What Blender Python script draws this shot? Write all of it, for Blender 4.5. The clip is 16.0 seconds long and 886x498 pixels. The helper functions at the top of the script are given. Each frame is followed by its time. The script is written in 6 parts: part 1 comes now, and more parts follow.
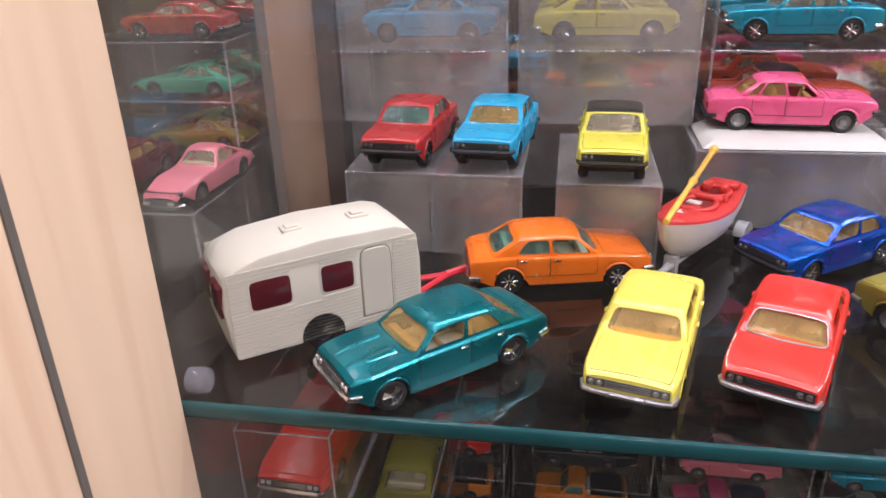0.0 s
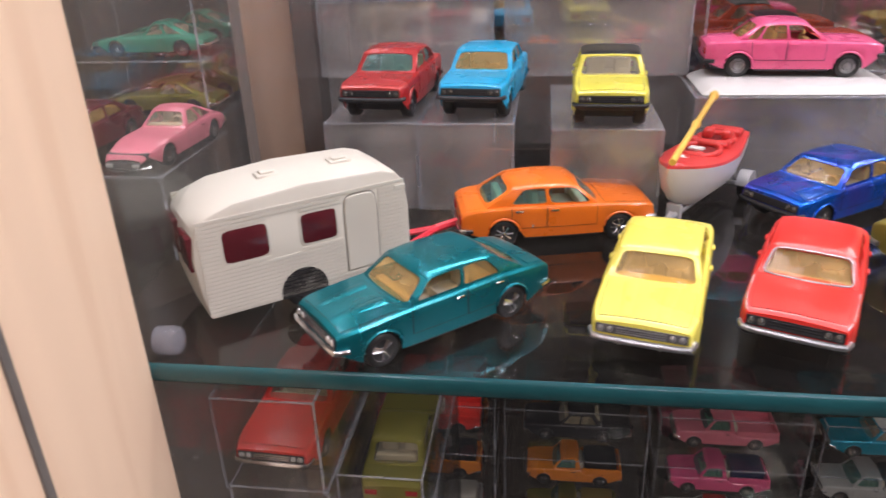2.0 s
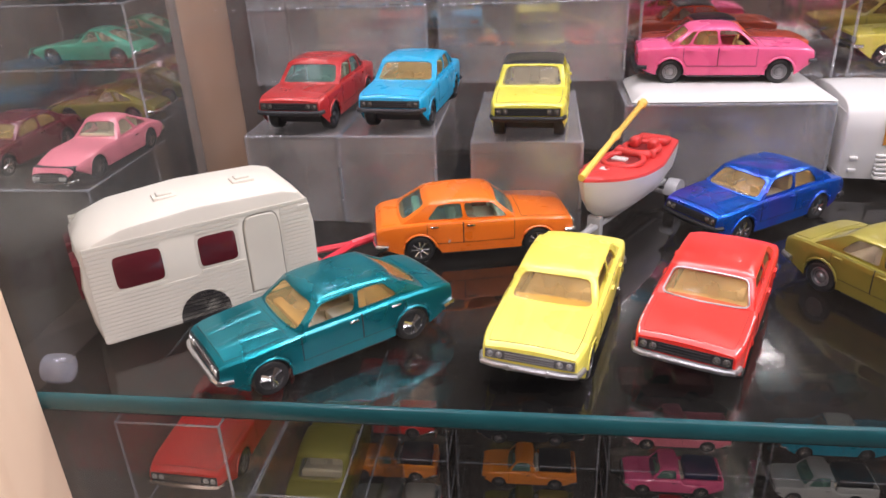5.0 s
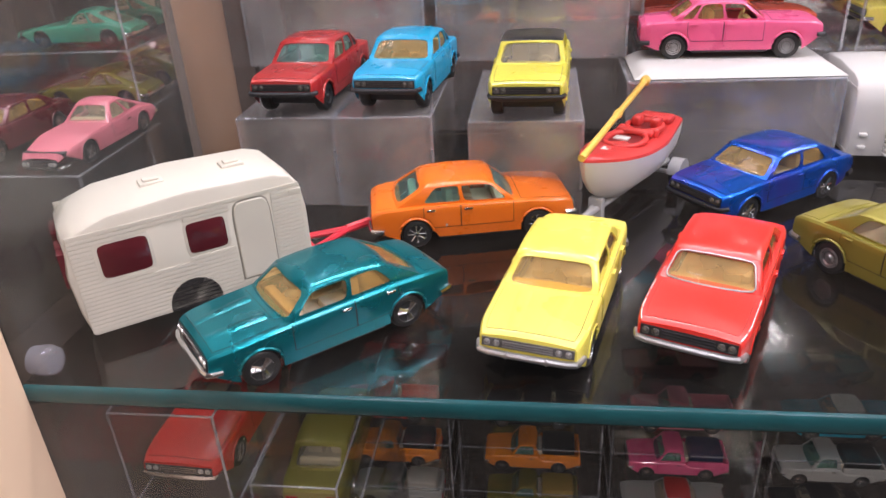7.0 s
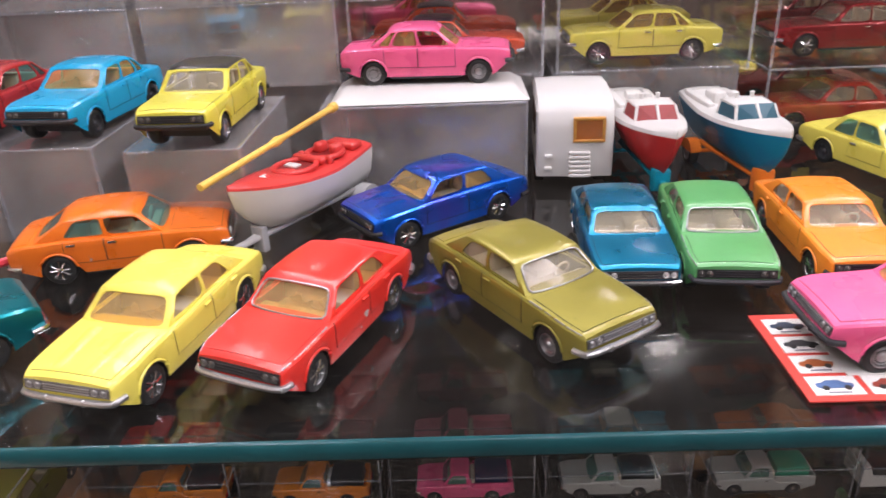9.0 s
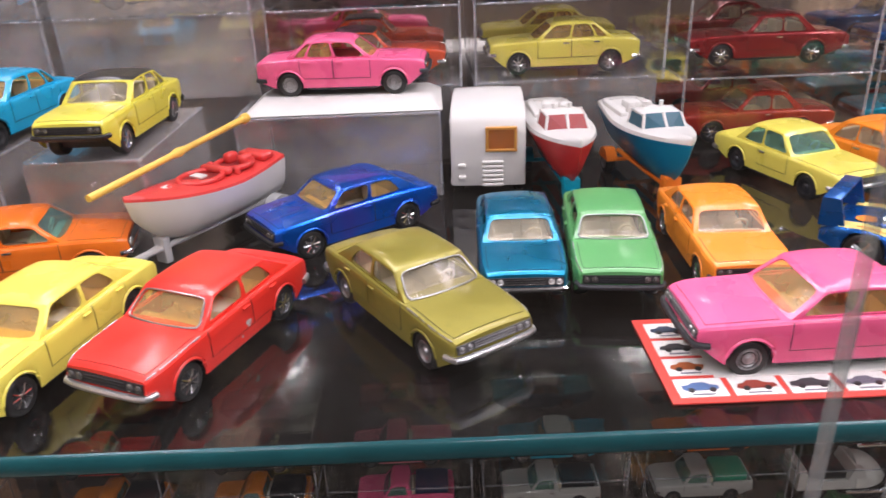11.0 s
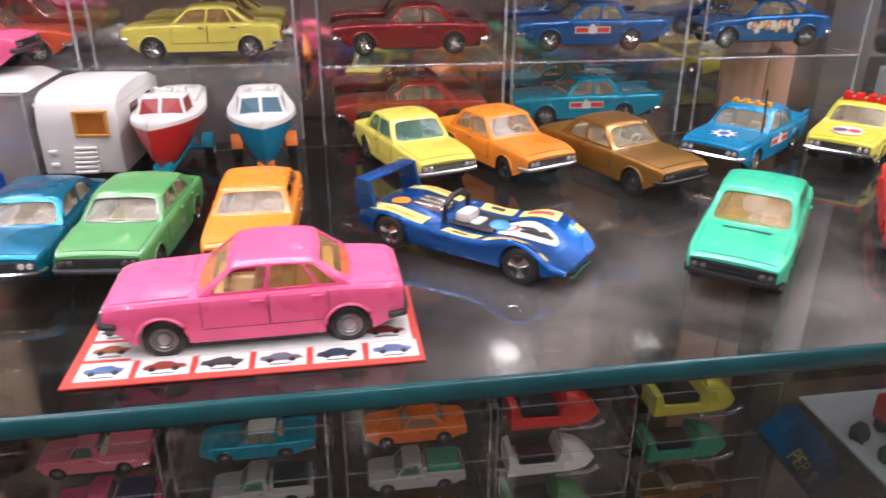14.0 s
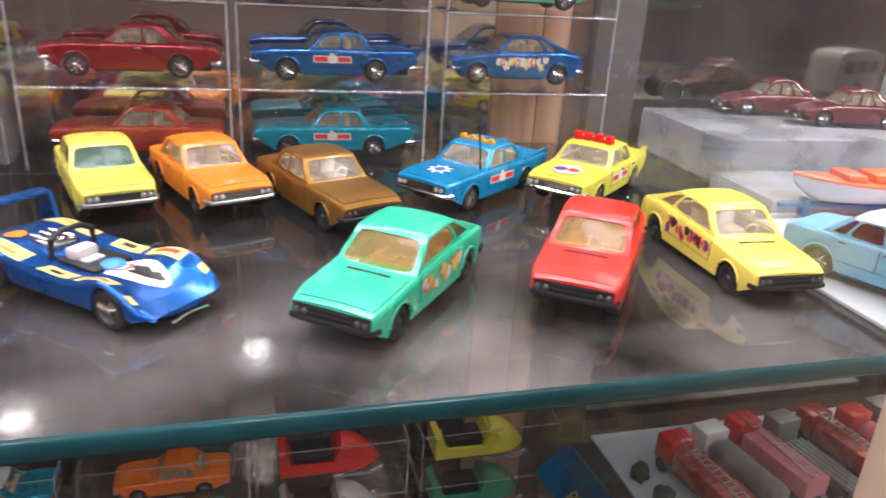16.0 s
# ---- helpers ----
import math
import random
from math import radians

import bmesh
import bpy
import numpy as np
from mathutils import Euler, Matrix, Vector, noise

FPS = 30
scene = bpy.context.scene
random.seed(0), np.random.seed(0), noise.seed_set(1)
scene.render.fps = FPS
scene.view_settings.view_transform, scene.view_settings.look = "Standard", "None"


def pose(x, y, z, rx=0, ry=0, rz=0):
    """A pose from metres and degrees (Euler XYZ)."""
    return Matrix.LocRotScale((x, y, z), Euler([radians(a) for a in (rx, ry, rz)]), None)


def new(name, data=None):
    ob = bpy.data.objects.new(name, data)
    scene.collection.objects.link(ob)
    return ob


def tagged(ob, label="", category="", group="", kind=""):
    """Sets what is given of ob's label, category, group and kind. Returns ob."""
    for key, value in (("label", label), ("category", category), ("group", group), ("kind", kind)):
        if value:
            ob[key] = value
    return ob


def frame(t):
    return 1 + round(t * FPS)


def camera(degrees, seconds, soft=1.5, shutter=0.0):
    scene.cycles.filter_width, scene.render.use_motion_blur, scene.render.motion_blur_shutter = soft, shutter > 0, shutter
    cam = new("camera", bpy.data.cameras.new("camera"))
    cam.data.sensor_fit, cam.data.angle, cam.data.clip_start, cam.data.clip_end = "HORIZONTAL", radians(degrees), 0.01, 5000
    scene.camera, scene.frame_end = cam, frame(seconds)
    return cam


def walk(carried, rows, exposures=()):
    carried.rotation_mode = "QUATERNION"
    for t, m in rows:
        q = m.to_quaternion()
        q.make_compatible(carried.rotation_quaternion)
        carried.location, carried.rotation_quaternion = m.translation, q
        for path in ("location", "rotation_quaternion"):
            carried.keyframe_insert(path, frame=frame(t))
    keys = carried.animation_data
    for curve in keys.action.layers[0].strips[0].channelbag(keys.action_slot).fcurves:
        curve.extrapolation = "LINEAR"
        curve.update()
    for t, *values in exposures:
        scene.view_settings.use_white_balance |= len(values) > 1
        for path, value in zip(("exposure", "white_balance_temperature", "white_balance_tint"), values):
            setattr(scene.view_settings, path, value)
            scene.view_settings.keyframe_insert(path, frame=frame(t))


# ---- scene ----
cam = camera(62.5, 16.0, soft=1.55, shutter=0.5)
METRES, EYE, TILT, LEAN, TURN = 0.45, 1.12825, 0.0, 0.0, 10.2
ROWS = [
    (0.0, 0.0, 0.0, 0.0, -0.72, -24.0, 1.62),
    (0.5, -0.0086, -0.0, 0.0017, -0.24, -24.53, 1.64),
    (1.0, -0.0186, 0.0164, -0.019, -0.19, -25.13, 2.06),
    (1.5, -0.0325, 0.0236, -0.0233, -0.41, -24.31, 2.6),
    (2.0, -0.0103, 0.0271, -0.0442, -2.8, -24.86, 1.92),
    (2.5, 0.0152, 0.0179, -0.0429, -3.81, -24.16, 2.19),
    (3.0, 0.0346, 0.0198, -0.0496, -4.13, -23.92, 1.77),
    (3.5, 0.0547, 0.0207, -0.0489, -4.34, -23.91, 1.54),
    (4.0, 0.0708, 0.0346, -0.0476, -4.82, -24.41, 1.56),
    (4.5, 0.0516, 0.0369, -0.0308, -3.64, -25.06, 1.87),
    (7.0, 0.058, 0.0522, -0.0358, -3.3, -27.18, 3.0),
    (7.5, 0.1391, 0.0368, -0.0295, -5.9, -25.62, 3.44),
    (8.0, 0.1962, 0.037, -0.0471, -8.0, -25.84, 2.4),
    (8.5, 0.2256, 0.0278, -0.0415, -8.58, -25.71, 2.56),
    (9.0, 0.2533, 0.0382, -0.0467, -9.76, -25.43, 2.24),
    (11.5, 0.3442, 0.0178, -0.0525, -12.38, -24.51, 2.18),
    (12.0, 0.392, 0.0223, -0.0637, -14.61, -24.8, 1.97),
    (12.5, 0.4264, 0.009, -0.051, -15.45, -24.5, 2.24),
    (13.0, 0.4577, -0.0049, -0.0509, -16.0, -24.68, 1.97),
    (13.5, 0.5053, -0.017, -0.0553, -17.26, -24.87, 1.46),
    (14.0, 0.5597, -0.0346, -0.0748, -18.95, -24.21, -0.2),
    (14.5, 0.5895, -0.0494, -0.0685, -19.93, -22.95, -0.86),
    (15.0, 0.6505, -0.0644, -0.0713, -22.66, -22.31, -1.14),
    (15.5, 0.698, -0.0698, -0.0735, -24.03, -21.58, -1.83),
    (16.0, 0.7449, -0.0668, -0.0801, -24.9, -21.52, -3.3),
]
walk(cam, [(t, pose(0, 0, EYE, TILT, LEAN, TURN) @ pose(METRES * x, METRES * y, METRES * z, 90 + pitch, roll, yaw)) for t, x, y, z, yaw, pitch, roll in ROWS], [(0.0, -0.12), (1.5, -0.10), (3.5, 0.06), (9.0, -0.02), (13.5, 0.07), (16.0, 0.33)])

# ---- world, room lamps, exposure ----
scene.cycles.transparent_max_bounces = 32
world = bpy.data.worlds.new("world")
scene.world = world
world.use_nodes = True
world.node_tree.nodes["Background"].inputs[0].default_value = (0.9, 0.92, 1.0, 1)
world.node_tree.nodes["Background"].inputs[1].default_value = 0.035


def overhead_lamp(x, y, sx, sy, watts, colour):
    """An area lamp just under the ceiling: a light of the room, or added fill."""
    data = bpy.data.lights.new("overhead_lamp_light", "AREA")
    data.shape, data.size, data.size_y, data.energy, data.color = "RECTANGLE", sx, sy, watts, colour
    ob = new("overhead_lamp_light", data)
    ob.matrix_basis = pose(x, y, 2.52)
    return ob


overhead_lamp(-0.7, -0.35, 0.28, 1.6, 24, (1.0, 0.92, 1.03))
overhead_lamp(1.3, -0.35, 0.28, 1.6, 36, (1.0, 0.92, 1.03))
overhead_lamp(0.2, 0.10, 1.2, 0.20, 12, (1.0, 0.93, 1.04))
# added fill behind the mirror, lighting the backs of the posts
overhead_lamp(0.2, 0.85, 1.6, 0.14, 24, (1.0, 0.93, 0.98))
# two added fill lamps that brighten the east side
for lx in (2.0, 2.7):
    overhead_lamp(lx, -0.50, 0.3, 0.9, 36, (1.0, 0.92, 0.99))
for lx, ly in ((-0.5, -1.7), (0.35, -2.1), (0.90, -1.70)):
    overhead_lamp(lx, ly, 0.10, 0.10, 8, (1.0, 0.93, 0.98))

# ---- materials ----
MATS = {}


def nodes_of(name):
    m = bpy.data.materials.new(name)
    m.use_nodes = True
    nt = m.node_tree
    return m, nt, nt.nodes["Principled BSDF"]


def mottle(nt, scale, detail=4.0, space="Object"):
    co = nt.nodes.new("ShaderNodeTexCoord")
    n = nt.nodes.new("ShaderNodeTexNoise")
    n.inputs["Scale"].default_value, n.inputs["Detail"].default_value = scale, detail
    nt.links.new(co.outputs[space], n.inputs["Vector"])
    return n


def ramp(nt, src, stops):
    r = nt.nodes.new("ShaderNodeValToRGB")
    while len(r.color_ramp.elements) < len(stops):
        r.color_ramp.elements.new(0.5)
    for e, (p, c) in zip(r.color_ramp.elements, stops):
        e.position, e.color = p, (*c, 1)
    nt.links.new(src, r.inputs["Fac"])
    return r


def shade(c, k):
    return tuple(min(1.0, v * k) for v in c)


def paint(name, colour, metallic=0.0, rough=0.3, chips=0.0, blush=None):
    """Die-cast enamel: mottling, a fine orange-peel skin, scuffs in the gloss, bare metal where it has chipped."""
    if name in MATS:
        return MATS[name]
    m, nt, b = nodes_of(name)

    def mixed(fac, a, col):
        mix = nt.nodes.new("ShaderNodeMix")
        mix.data_type = "RGBA"
        nt.links.new(fac, mix.inputs["Factor"])
        nt.links.new(a, mix.inputs["A"])
        mix.inputs["B"].default_value = (*col, 1)
        return mix.outputs["Result"]

    last = ramp(nt, mottle(nt, 70).outputs["Fac"], [(0.3, shade(colour, 0.93)), (0.7, shade(colour, 1.04))]).outputs["Color"]
    if blush:
        last = mixed(ramp(nt, mottle(nt, 38, 3).outputs["Fac"], [(0.48, (0, 0, 0)), (0.66, (0.8,) * 3)]).outputs["Color"], last, blush)
    # thumb grease and dust dull the gloss in patches; a few dark specks of grime
    last = mixed(ramp(nt, mottle(nt, 310, 5).outputs["Fac"], [(0.66, (0, 0, 0)), (0.74, (0.35,) * 3)]).outputs["Color"], last, shade(colour, 0.55))
    if chips > 0:
        wear = ramp(nt, mottle(nt, 120, 8).outputs["Fac"], [(0.80 - chips, (0, 0, 0)), (0.815 - chips, (1, 1, 1))]).outputs["Color"]
        last = mixed(wear, last, (0.42, 0.41, 0.4))
    nt.links.new(last, b.inputs["Base Color"])
    scuff = ramp(nt, mottle(nt, 60, 7).outputs["Fac"], [(0.40, (rough * 0.85,) * 3), (0.72, (rough * 1.5,) * 3)])
    nt.links.new(scuff.outputs["Color"], b.inputs["Roughness"])
    b.inputs["Metallic"].default_value = metallic
    b.inputs["Coat Weight"].default_value = 0.45
    film = ramp(nt, mottle(nt, 45, 7).outputs["Fac"], [(0.42, (0.05,) * 3), (0.75, (0.28,) * 3)])
    nt.links.new(film.outputs["Color"], b.inputs["Coat Roughness"])
    bump = nt.nodes.new("ShaderNodeBump")
    bump.inputs["Strength"].default_value, bump.inputs["Distance"].default_value = 0.22, 0.0003
    nt.links.new(mottle(nt, 260, 3).outputs["Fac"], bump.inputs["Height"])
    nt.links.new(bump.outputs["Normal"], b.inputs["Normal"])
    MATS[name] = m
    return m


def plain(name, colour, rough=0.5, metallic=0.0, scale=200, vary=0.12, bumpy=0.1):
    """Plastic, card, rubber, metal: one colour with grain at two scales."""
    if name in MATS:
        return MATS[name]
    m, nt, b = nodes_of(name)
    n = mottle(nt, scale, 6)
    big = mottle(nt, scale * 0.15, 2)
    add = nt.nodes.new("ShaderNodeMath")
    add.operation = "ADD"
    nt.links.new(n.outputs["Fac"], add.inputs[0])
    nt.links.new(big.outputs["Fac"], add.inputs[1])
    half = nt.nodes.new("ShaderNodeMath")
    half.operation, half.inputs[1].default_value = "MULTIPLY", 0.5
    nt.links.new(add.outputs[0], half.inputs[0])
    c = ramp(nt, half.outputs[0], [(0.35, shade(colour, 1 - vary)), (0.65, shade(colour, 1 + vary * 0.6))])
    nt.links.new(c.outputs["Color"], b.inputs["Base Color"])
    b.inputs["Roughness"].default_value, b.inputs["Metallic"].default_value = rough, metallic
    if bumpy:
        bump = nt.nodes.new("ShaderNodeBump")
        bump.inputs["Strength"].default_value, bump.inputs["Distance"].default_value = bumpy, 0.0003
        nt.links.new(n.outputs["Fac"], bump.inputs["Height"])
        nt.links.new(bump.outputs["Normal"], b.inputs["Normal"])
    MATS[name] = m
    return m


def clear(name, tint=(1, 1, 1), haze=0.02, haze_colour=(0.8, 0.8, 0.8), rough=0.03, ior=1.49, smear=0.0, painted_haze=0.0):
    """Clear sheet: see-through, with a surface reflection and a thin film of dust."""
    if name in MATS:
        return MATS[name]
    m = bpy.data.materials.new(name)
    m.use_nodes = True
    nt = m.node_tree
    nt.nodes.remove(nt.nodes["Principled BSDF"])
    out = nt.nodes["Material Output"]
    tr = nt.nodes.new("ShaderNodeBsdfTransparent")
    tr.inputs["Color"].default_value = (*tint, 1)
    gl = nt.nodes.new("ShaderNodeBsdfGlossy")
    gl.inputs["Roughness"].default_value = rough
    lw = nt.nodes.new("ShaderNodeLayerWeight")
    lw.inputs["Blend"].default_value = 0.5
    f0 = ((ior - 1) / (ior + 1)) ** 2
    pw = nt.nodes.new("ShaderNodeMath")
    pw.operation, pw.inputs[1].default_value = "POWER", 5.0
    nt.links.new(lw.outputs["Facing"], pw.inputs[0])
    fr = nt.nodes.new("ShaderNodeMath")
    fr.operation, fr.inputs[1].default_value, fr.inputs[2].default_value = "MULTIPLY_ADD", 1 - f0, f0
    nt.links.new(pw.outputs[0], fr.inputs[0])
    di = nt.nodes.new("ShaderNodeBsdfDiffuse")
    di.inputs["Color"].default_value = (*haze_colour, 1)
    a = nt.nodes.new("ShaderNodeMixShader")
    n = mottle(nt, 25, 5)
    r = ramp(nt, n.outputs["Fac"], [(0.3, (haze * 0.4,) * 3), (0.75, (haze * 1.6 + smear,) * 3)])
    film = r.outputs["Color"]
    if painted_haze:
        # wiping marks, dust and painted reflection haze, thickening to the far half's front edge
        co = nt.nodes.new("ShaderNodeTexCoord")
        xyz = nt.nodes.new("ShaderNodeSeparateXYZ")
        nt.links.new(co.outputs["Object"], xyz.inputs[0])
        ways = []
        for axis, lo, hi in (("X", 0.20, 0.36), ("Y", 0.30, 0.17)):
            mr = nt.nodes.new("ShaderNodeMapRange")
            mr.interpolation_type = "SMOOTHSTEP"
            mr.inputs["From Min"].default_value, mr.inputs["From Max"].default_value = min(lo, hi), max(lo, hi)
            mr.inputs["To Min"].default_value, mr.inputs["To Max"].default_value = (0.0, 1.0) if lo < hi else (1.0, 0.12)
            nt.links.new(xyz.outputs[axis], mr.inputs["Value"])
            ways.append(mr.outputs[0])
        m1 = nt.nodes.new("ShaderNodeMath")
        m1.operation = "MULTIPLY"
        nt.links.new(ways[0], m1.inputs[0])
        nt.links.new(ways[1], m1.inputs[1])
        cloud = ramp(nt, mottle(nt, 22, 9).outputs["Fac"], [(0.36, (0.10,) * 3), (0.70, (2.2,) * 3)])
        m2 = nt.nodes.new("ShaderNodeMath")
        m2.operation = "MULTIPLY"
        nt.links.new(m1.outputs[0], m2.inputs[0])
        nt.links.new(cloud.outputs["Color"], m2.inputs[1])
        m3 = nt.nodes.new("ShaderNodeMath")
        m3.operation, m3.inputs[1].default_value = "MULTIPLY_ADD", painted_haze
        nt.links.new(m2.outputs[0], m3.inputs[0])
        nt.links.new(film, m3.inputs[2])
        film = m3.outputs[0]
    nt.links.new(film, a.inputs["Fac"])
    nt.links.new(tr.outputs[0], a.inputs[1])
    nt.links.new(di.outputs[0], a.inputs[2])
    b = nt.nodes.new("ShaderNodeMixShader")
    nt.links.new(fr.outputs[0], b.inputs["Fac"])
    nt.links.new(a.outputs[0], b.inputs[1])
    nt.links.new(gl.outputs[0], b.inputs[2])
    nt.links.new(b.outputs[0], out.inputs["Surface"])
    MATS[name] = m
    return m


def wood(name, light, dark, scale=1.0):
    """Planed light wood with long upright grain."""
    m, nt, b = nodes_of(name)
    co = nt.nodes.new("ShaderNodeTexCoord")
    mp = nt.nodes.new("ShaderNodeMapping")
    mp.inputs["Scale"].default_value = (60 * scale, 60 * scale, 4 * scale)
    nt.links.new(co.outputs["Object"], mp.inputs["Vector"])
    n = nt.nodes.new("ShaderNodeTexNoise")
    n.inputs["Scale"].default_value, n.inputs["Detail"].default_value, n.inputs["Distortion"].default_value = 1.4, 7, 0.6
    nt.links.new(mp.outputs[0], n.inputs["Vector"])
    c = ramp(nt, n.outputs["Fac"], [(0.30, dark), (0.46, light), (0.8, shade(light, 1.08))])
    nt.links.new(c.outputs["Color"], b.inputs["Base Color"])
    bump = nt.nodes.new("ShaderNodeBump")
    bump.inputs["Strength"].default_value, bump.inputs["Distance"].default_value = 0.15, 0.0005
    nt.links.new(n.outputs["Fac"], bump.inputs["Height"])
    nt.links.new(bump.outputs["Normal"], b.inputs["Normal"])
    b.inputs["Roughness"].default_value = 0.42
    return m


WOOD = wood("birch_wood", (0.73, 0.545, 0.385), (0.675, 0.48, 0.325))
WOOD_BACK = wood("brown_wood", (0.52, 0.30, 0.19), (0.38, 0.20, 0.12))
# the last value adds the painted reflection haze over the far half
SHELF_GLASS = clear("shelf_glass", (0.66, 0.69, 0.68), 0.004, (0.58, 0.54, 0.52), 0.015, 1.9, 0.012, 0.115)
EDGE_GLASS = plain("green_glass_edge", (0.012, 0.085, 0.095), 0.22, 0, 60, 0.3, 0.05)
DOOR_GLASS = clear("door_glass", (0.985, 0.99, 0.987), 0.002, (0.7, 0.7, 0.7), 0.01, 1.18)
DOOR_EDGE = clear("ground_glass_edge", (0.78, 0.81, 0.80), 0.22, (0.50, 0.50, 0.49), 0.2, 1.5, 0.1)
SIDE_GLASS = clear("side_glass", (0.93, 0.95, 0.94), 0.035, (0.6, 0.59, 0.57), 0.03, 1.5, 0.02)
ACRYLIC = clear("clear_acrylic", (0.975, 0.975, 0.975), 0.004, (0.7, 0.7, 0.72), 0.06, 1.4, 0.006)
# dust film, thickened so its pale colour paints in reflections on the left boxes
ACRYLIC_HAZY = clear("hazy_acrylic", (0.95, 0.95, 0.95), 0.145, (0.76, 0.72, 0.71), 0.10, 1.5, 0.10)
ACRYLIC_EDGE = clear("acrylic_edge", (0.86, 0.87, 0.9), 0.15, (0.8, 0.8, 0.83), 0.12, 1.6, 0.16)
TYRE = plain("black_tyre", (0.018, 0.018, 0.018), 0.45, 0, 300, 0.2)
CHROME = plain("chrome", (0.72, 0.72, 0.73), 0.16, 1.0, 300, 0.15)
SILVER = plain("dull_cast_silver", (0.45, 0.45, 0.46), 0.38, 0.9, 300, 0.25, 0.25)
BLACK = plain("black_plastic", (0.012, 0.012, 0.013), 0.48, 0, 300, 0.2)
DARK = plain("dark_cast_base", (0.045, 0.045, 0.05), 0.5, 0.4, 250, 0.3)
CREAM = plain("cream_interior", (0.78, 0.70, 0.54), 0.5)
WHITE = plain("white_plastic", (0.67, 0.655, 0.63), 0.4, 0, 120, 0.07)
IVORY = plain("aged_ivory_plastic", (0.63, 0.595, 0.51), 0.42, 0, 60, 0.10)
SEAM = plain("dark_seam", (0.02, 0.018, 0.018), 0.7)
LAMP = plain("headlamp_lens", (0.7, 0.7, 0.68), 0.12, 0.5)
REDLENS = plain("red_lens", (0.45, 0.015, 0.015), 0.25)
AMBER = clear("amber_window", (0.88, 0.66, 0.32), 0.30, (0.78, 0.55, 0.25), 0.08, 1.3)
CLEARWIN = clear("clear_window", (0.92, 0.88, 0.78), 0.24, (0.74, 0.68, 0.54), 0.08, 1.3)
GREENWIN = clear("green_window", (0.42, 0.68, 0.62), 0.22, (0.3, 0.52, 0.48), 0.08, 1.3)
REDWIN = clear("dark_red_window", (0.30, 0.05, 0.05), 0.25, (0.20, 0.03, 0.035), 0.08, 1.5)
MM = 0.001


# ---- mesh helpers ----
def smooth(me, angle=35):
    me.shade_smooth()
    me.set_sharp_from_angle(angle=radians(angle))


def part(name, bm, material, parent=None, label="", angle=35):
    """Links a bmesh as one mesh object under a thing or a part."""
    bmesh.ops.recalc_face_normals(bm, faces=bm.faces)
    me = bpy.data.meshes.new(name)
    bm.to_mesh(me)
    bm.free()
    smooth(me, angle)
    for m in (material if isinstance(material, (list, tuple)) else [material]):
        me.materials.append(m)
    ob = new(name, me)
    ob.parent = parent
    if label:
        tagged(ob, label)
    return ob


def again(name, ob, m, parent):
    """A second object on the same mesh."""
    o = new(name, ob.data)
    o.parent = parent
    o.matrix_basis = m
    return o


def thing(name, m, label, category, group=""):
    ob = new(name)
    ob.empty_display_size = 0.01
    ob.matrix_basis = m
    return tagged(ob, label, category, group)


def add_box(bm, x0, x1, y0, y1, z0, z1, bevel=0.0, segs=2, mat=0):
    vs = [bm.verts.new((x, y, z)) for x in (x0, x1) for y in (y0, y1) for z in (z0, z1)]
    fs = [bm.faces.new([vs[i] for i in q]) for q in ((0, 1, 3, 2), (4, 6, 7, 5), (0, 4, 5, 1), (2, 3, 7, 6), (0, 2, 6, 4), (1, 5, 7, 3))]
    for f in fs:
        f.material_index = mat
    if bevel:
        es = list({e for f in fs for e in f.edges})
        bmesh.ops.bevel(bm, geom=es, offset=bevel, segments=segs, affect="EDGES", profile=0.5, material=-1)
    return vs


def box(x0, x1, y0, y1, z0, z1, bevel=0.0, segs=2):
    bm = bmesh.new()
    add_box(bm, x0, x1, y0, y1, z0, z1, bevel, segs)
    return bm


def add_lathe(bm, profile, segs=24, axis="y", centre=(0, 0, 0)):
    """Turns (radius, along) pairs about an axis."""
    rings = []
    for r, a in profile:
        ring = []
        for i in range(segs):
            t = 2 * math.pi * i / segs
            c, s = r * math.cos(t), r * math.sin(t)
            p = {"y": (c, a, s), "x": (a, c, s), "z": (c, s, a)}[axis]
            ring.append(bm.verts.new(Vector(p) + Vector(centre)))
        rings.append(ring)
    for a, b in zip(rings, rings[1:]):
        for i in range(segs):
            bm.faces.new((a[i], a[(i + 1) % segs], b[(i + 1) % segs], b[i]))
    for ring in (rings[0], rings[-1]):
        try:
            bm.faces.new(ring)
        except ValueError:
            pass


def add_tube(bm, pts, r, segs=8):
    """A round rod along points."""
    pts = [Vector(p) for p in pts]
    rings = []
    for i, p in enumerate(pts):
        d = (pts[min(i + 1, len(pts) - 1)] - pts[max(i - 1, 0)]).normalized()
        u = d.cross(Vector((0, 0, 1)) if abs(d.z) < 0.9 else Vector((1, 0, 0))).normalized()
        v = d.cross(u)
        rr = r[i] if isinstance(r, (list, tuple)) else r
        rings.append([bm.verts.new(p + rr * (math.cos(t) * u + math.sin(t) * v)) for t in (2 * math.pi * k / segs for k in range(segs))])
    for a, b in zip(rings, rings[1:]):
        for k in range(segs):
            bm.faces.new((a[k], a[(k + 1) % segs], b[(k + 1) % segs], b[k]))
    bm.faces.new(rings[0])
    bm.faces.new(rings[-1])


def add_grid(bm, rows, mat=0):
    """Quads between rows of points."""
    vv = [[bm.verts.new(p) for p in row] for row in rows]
    fs = []
    for a, b in zip(vv, vv[1:]):
        for i in range(len(a) - 1):
            f = bm.faces.new((a[i], a[i + 1], b[i + 1], b[i]))
            f.material_index = mat
            fs.append(f)
    return vv, fs


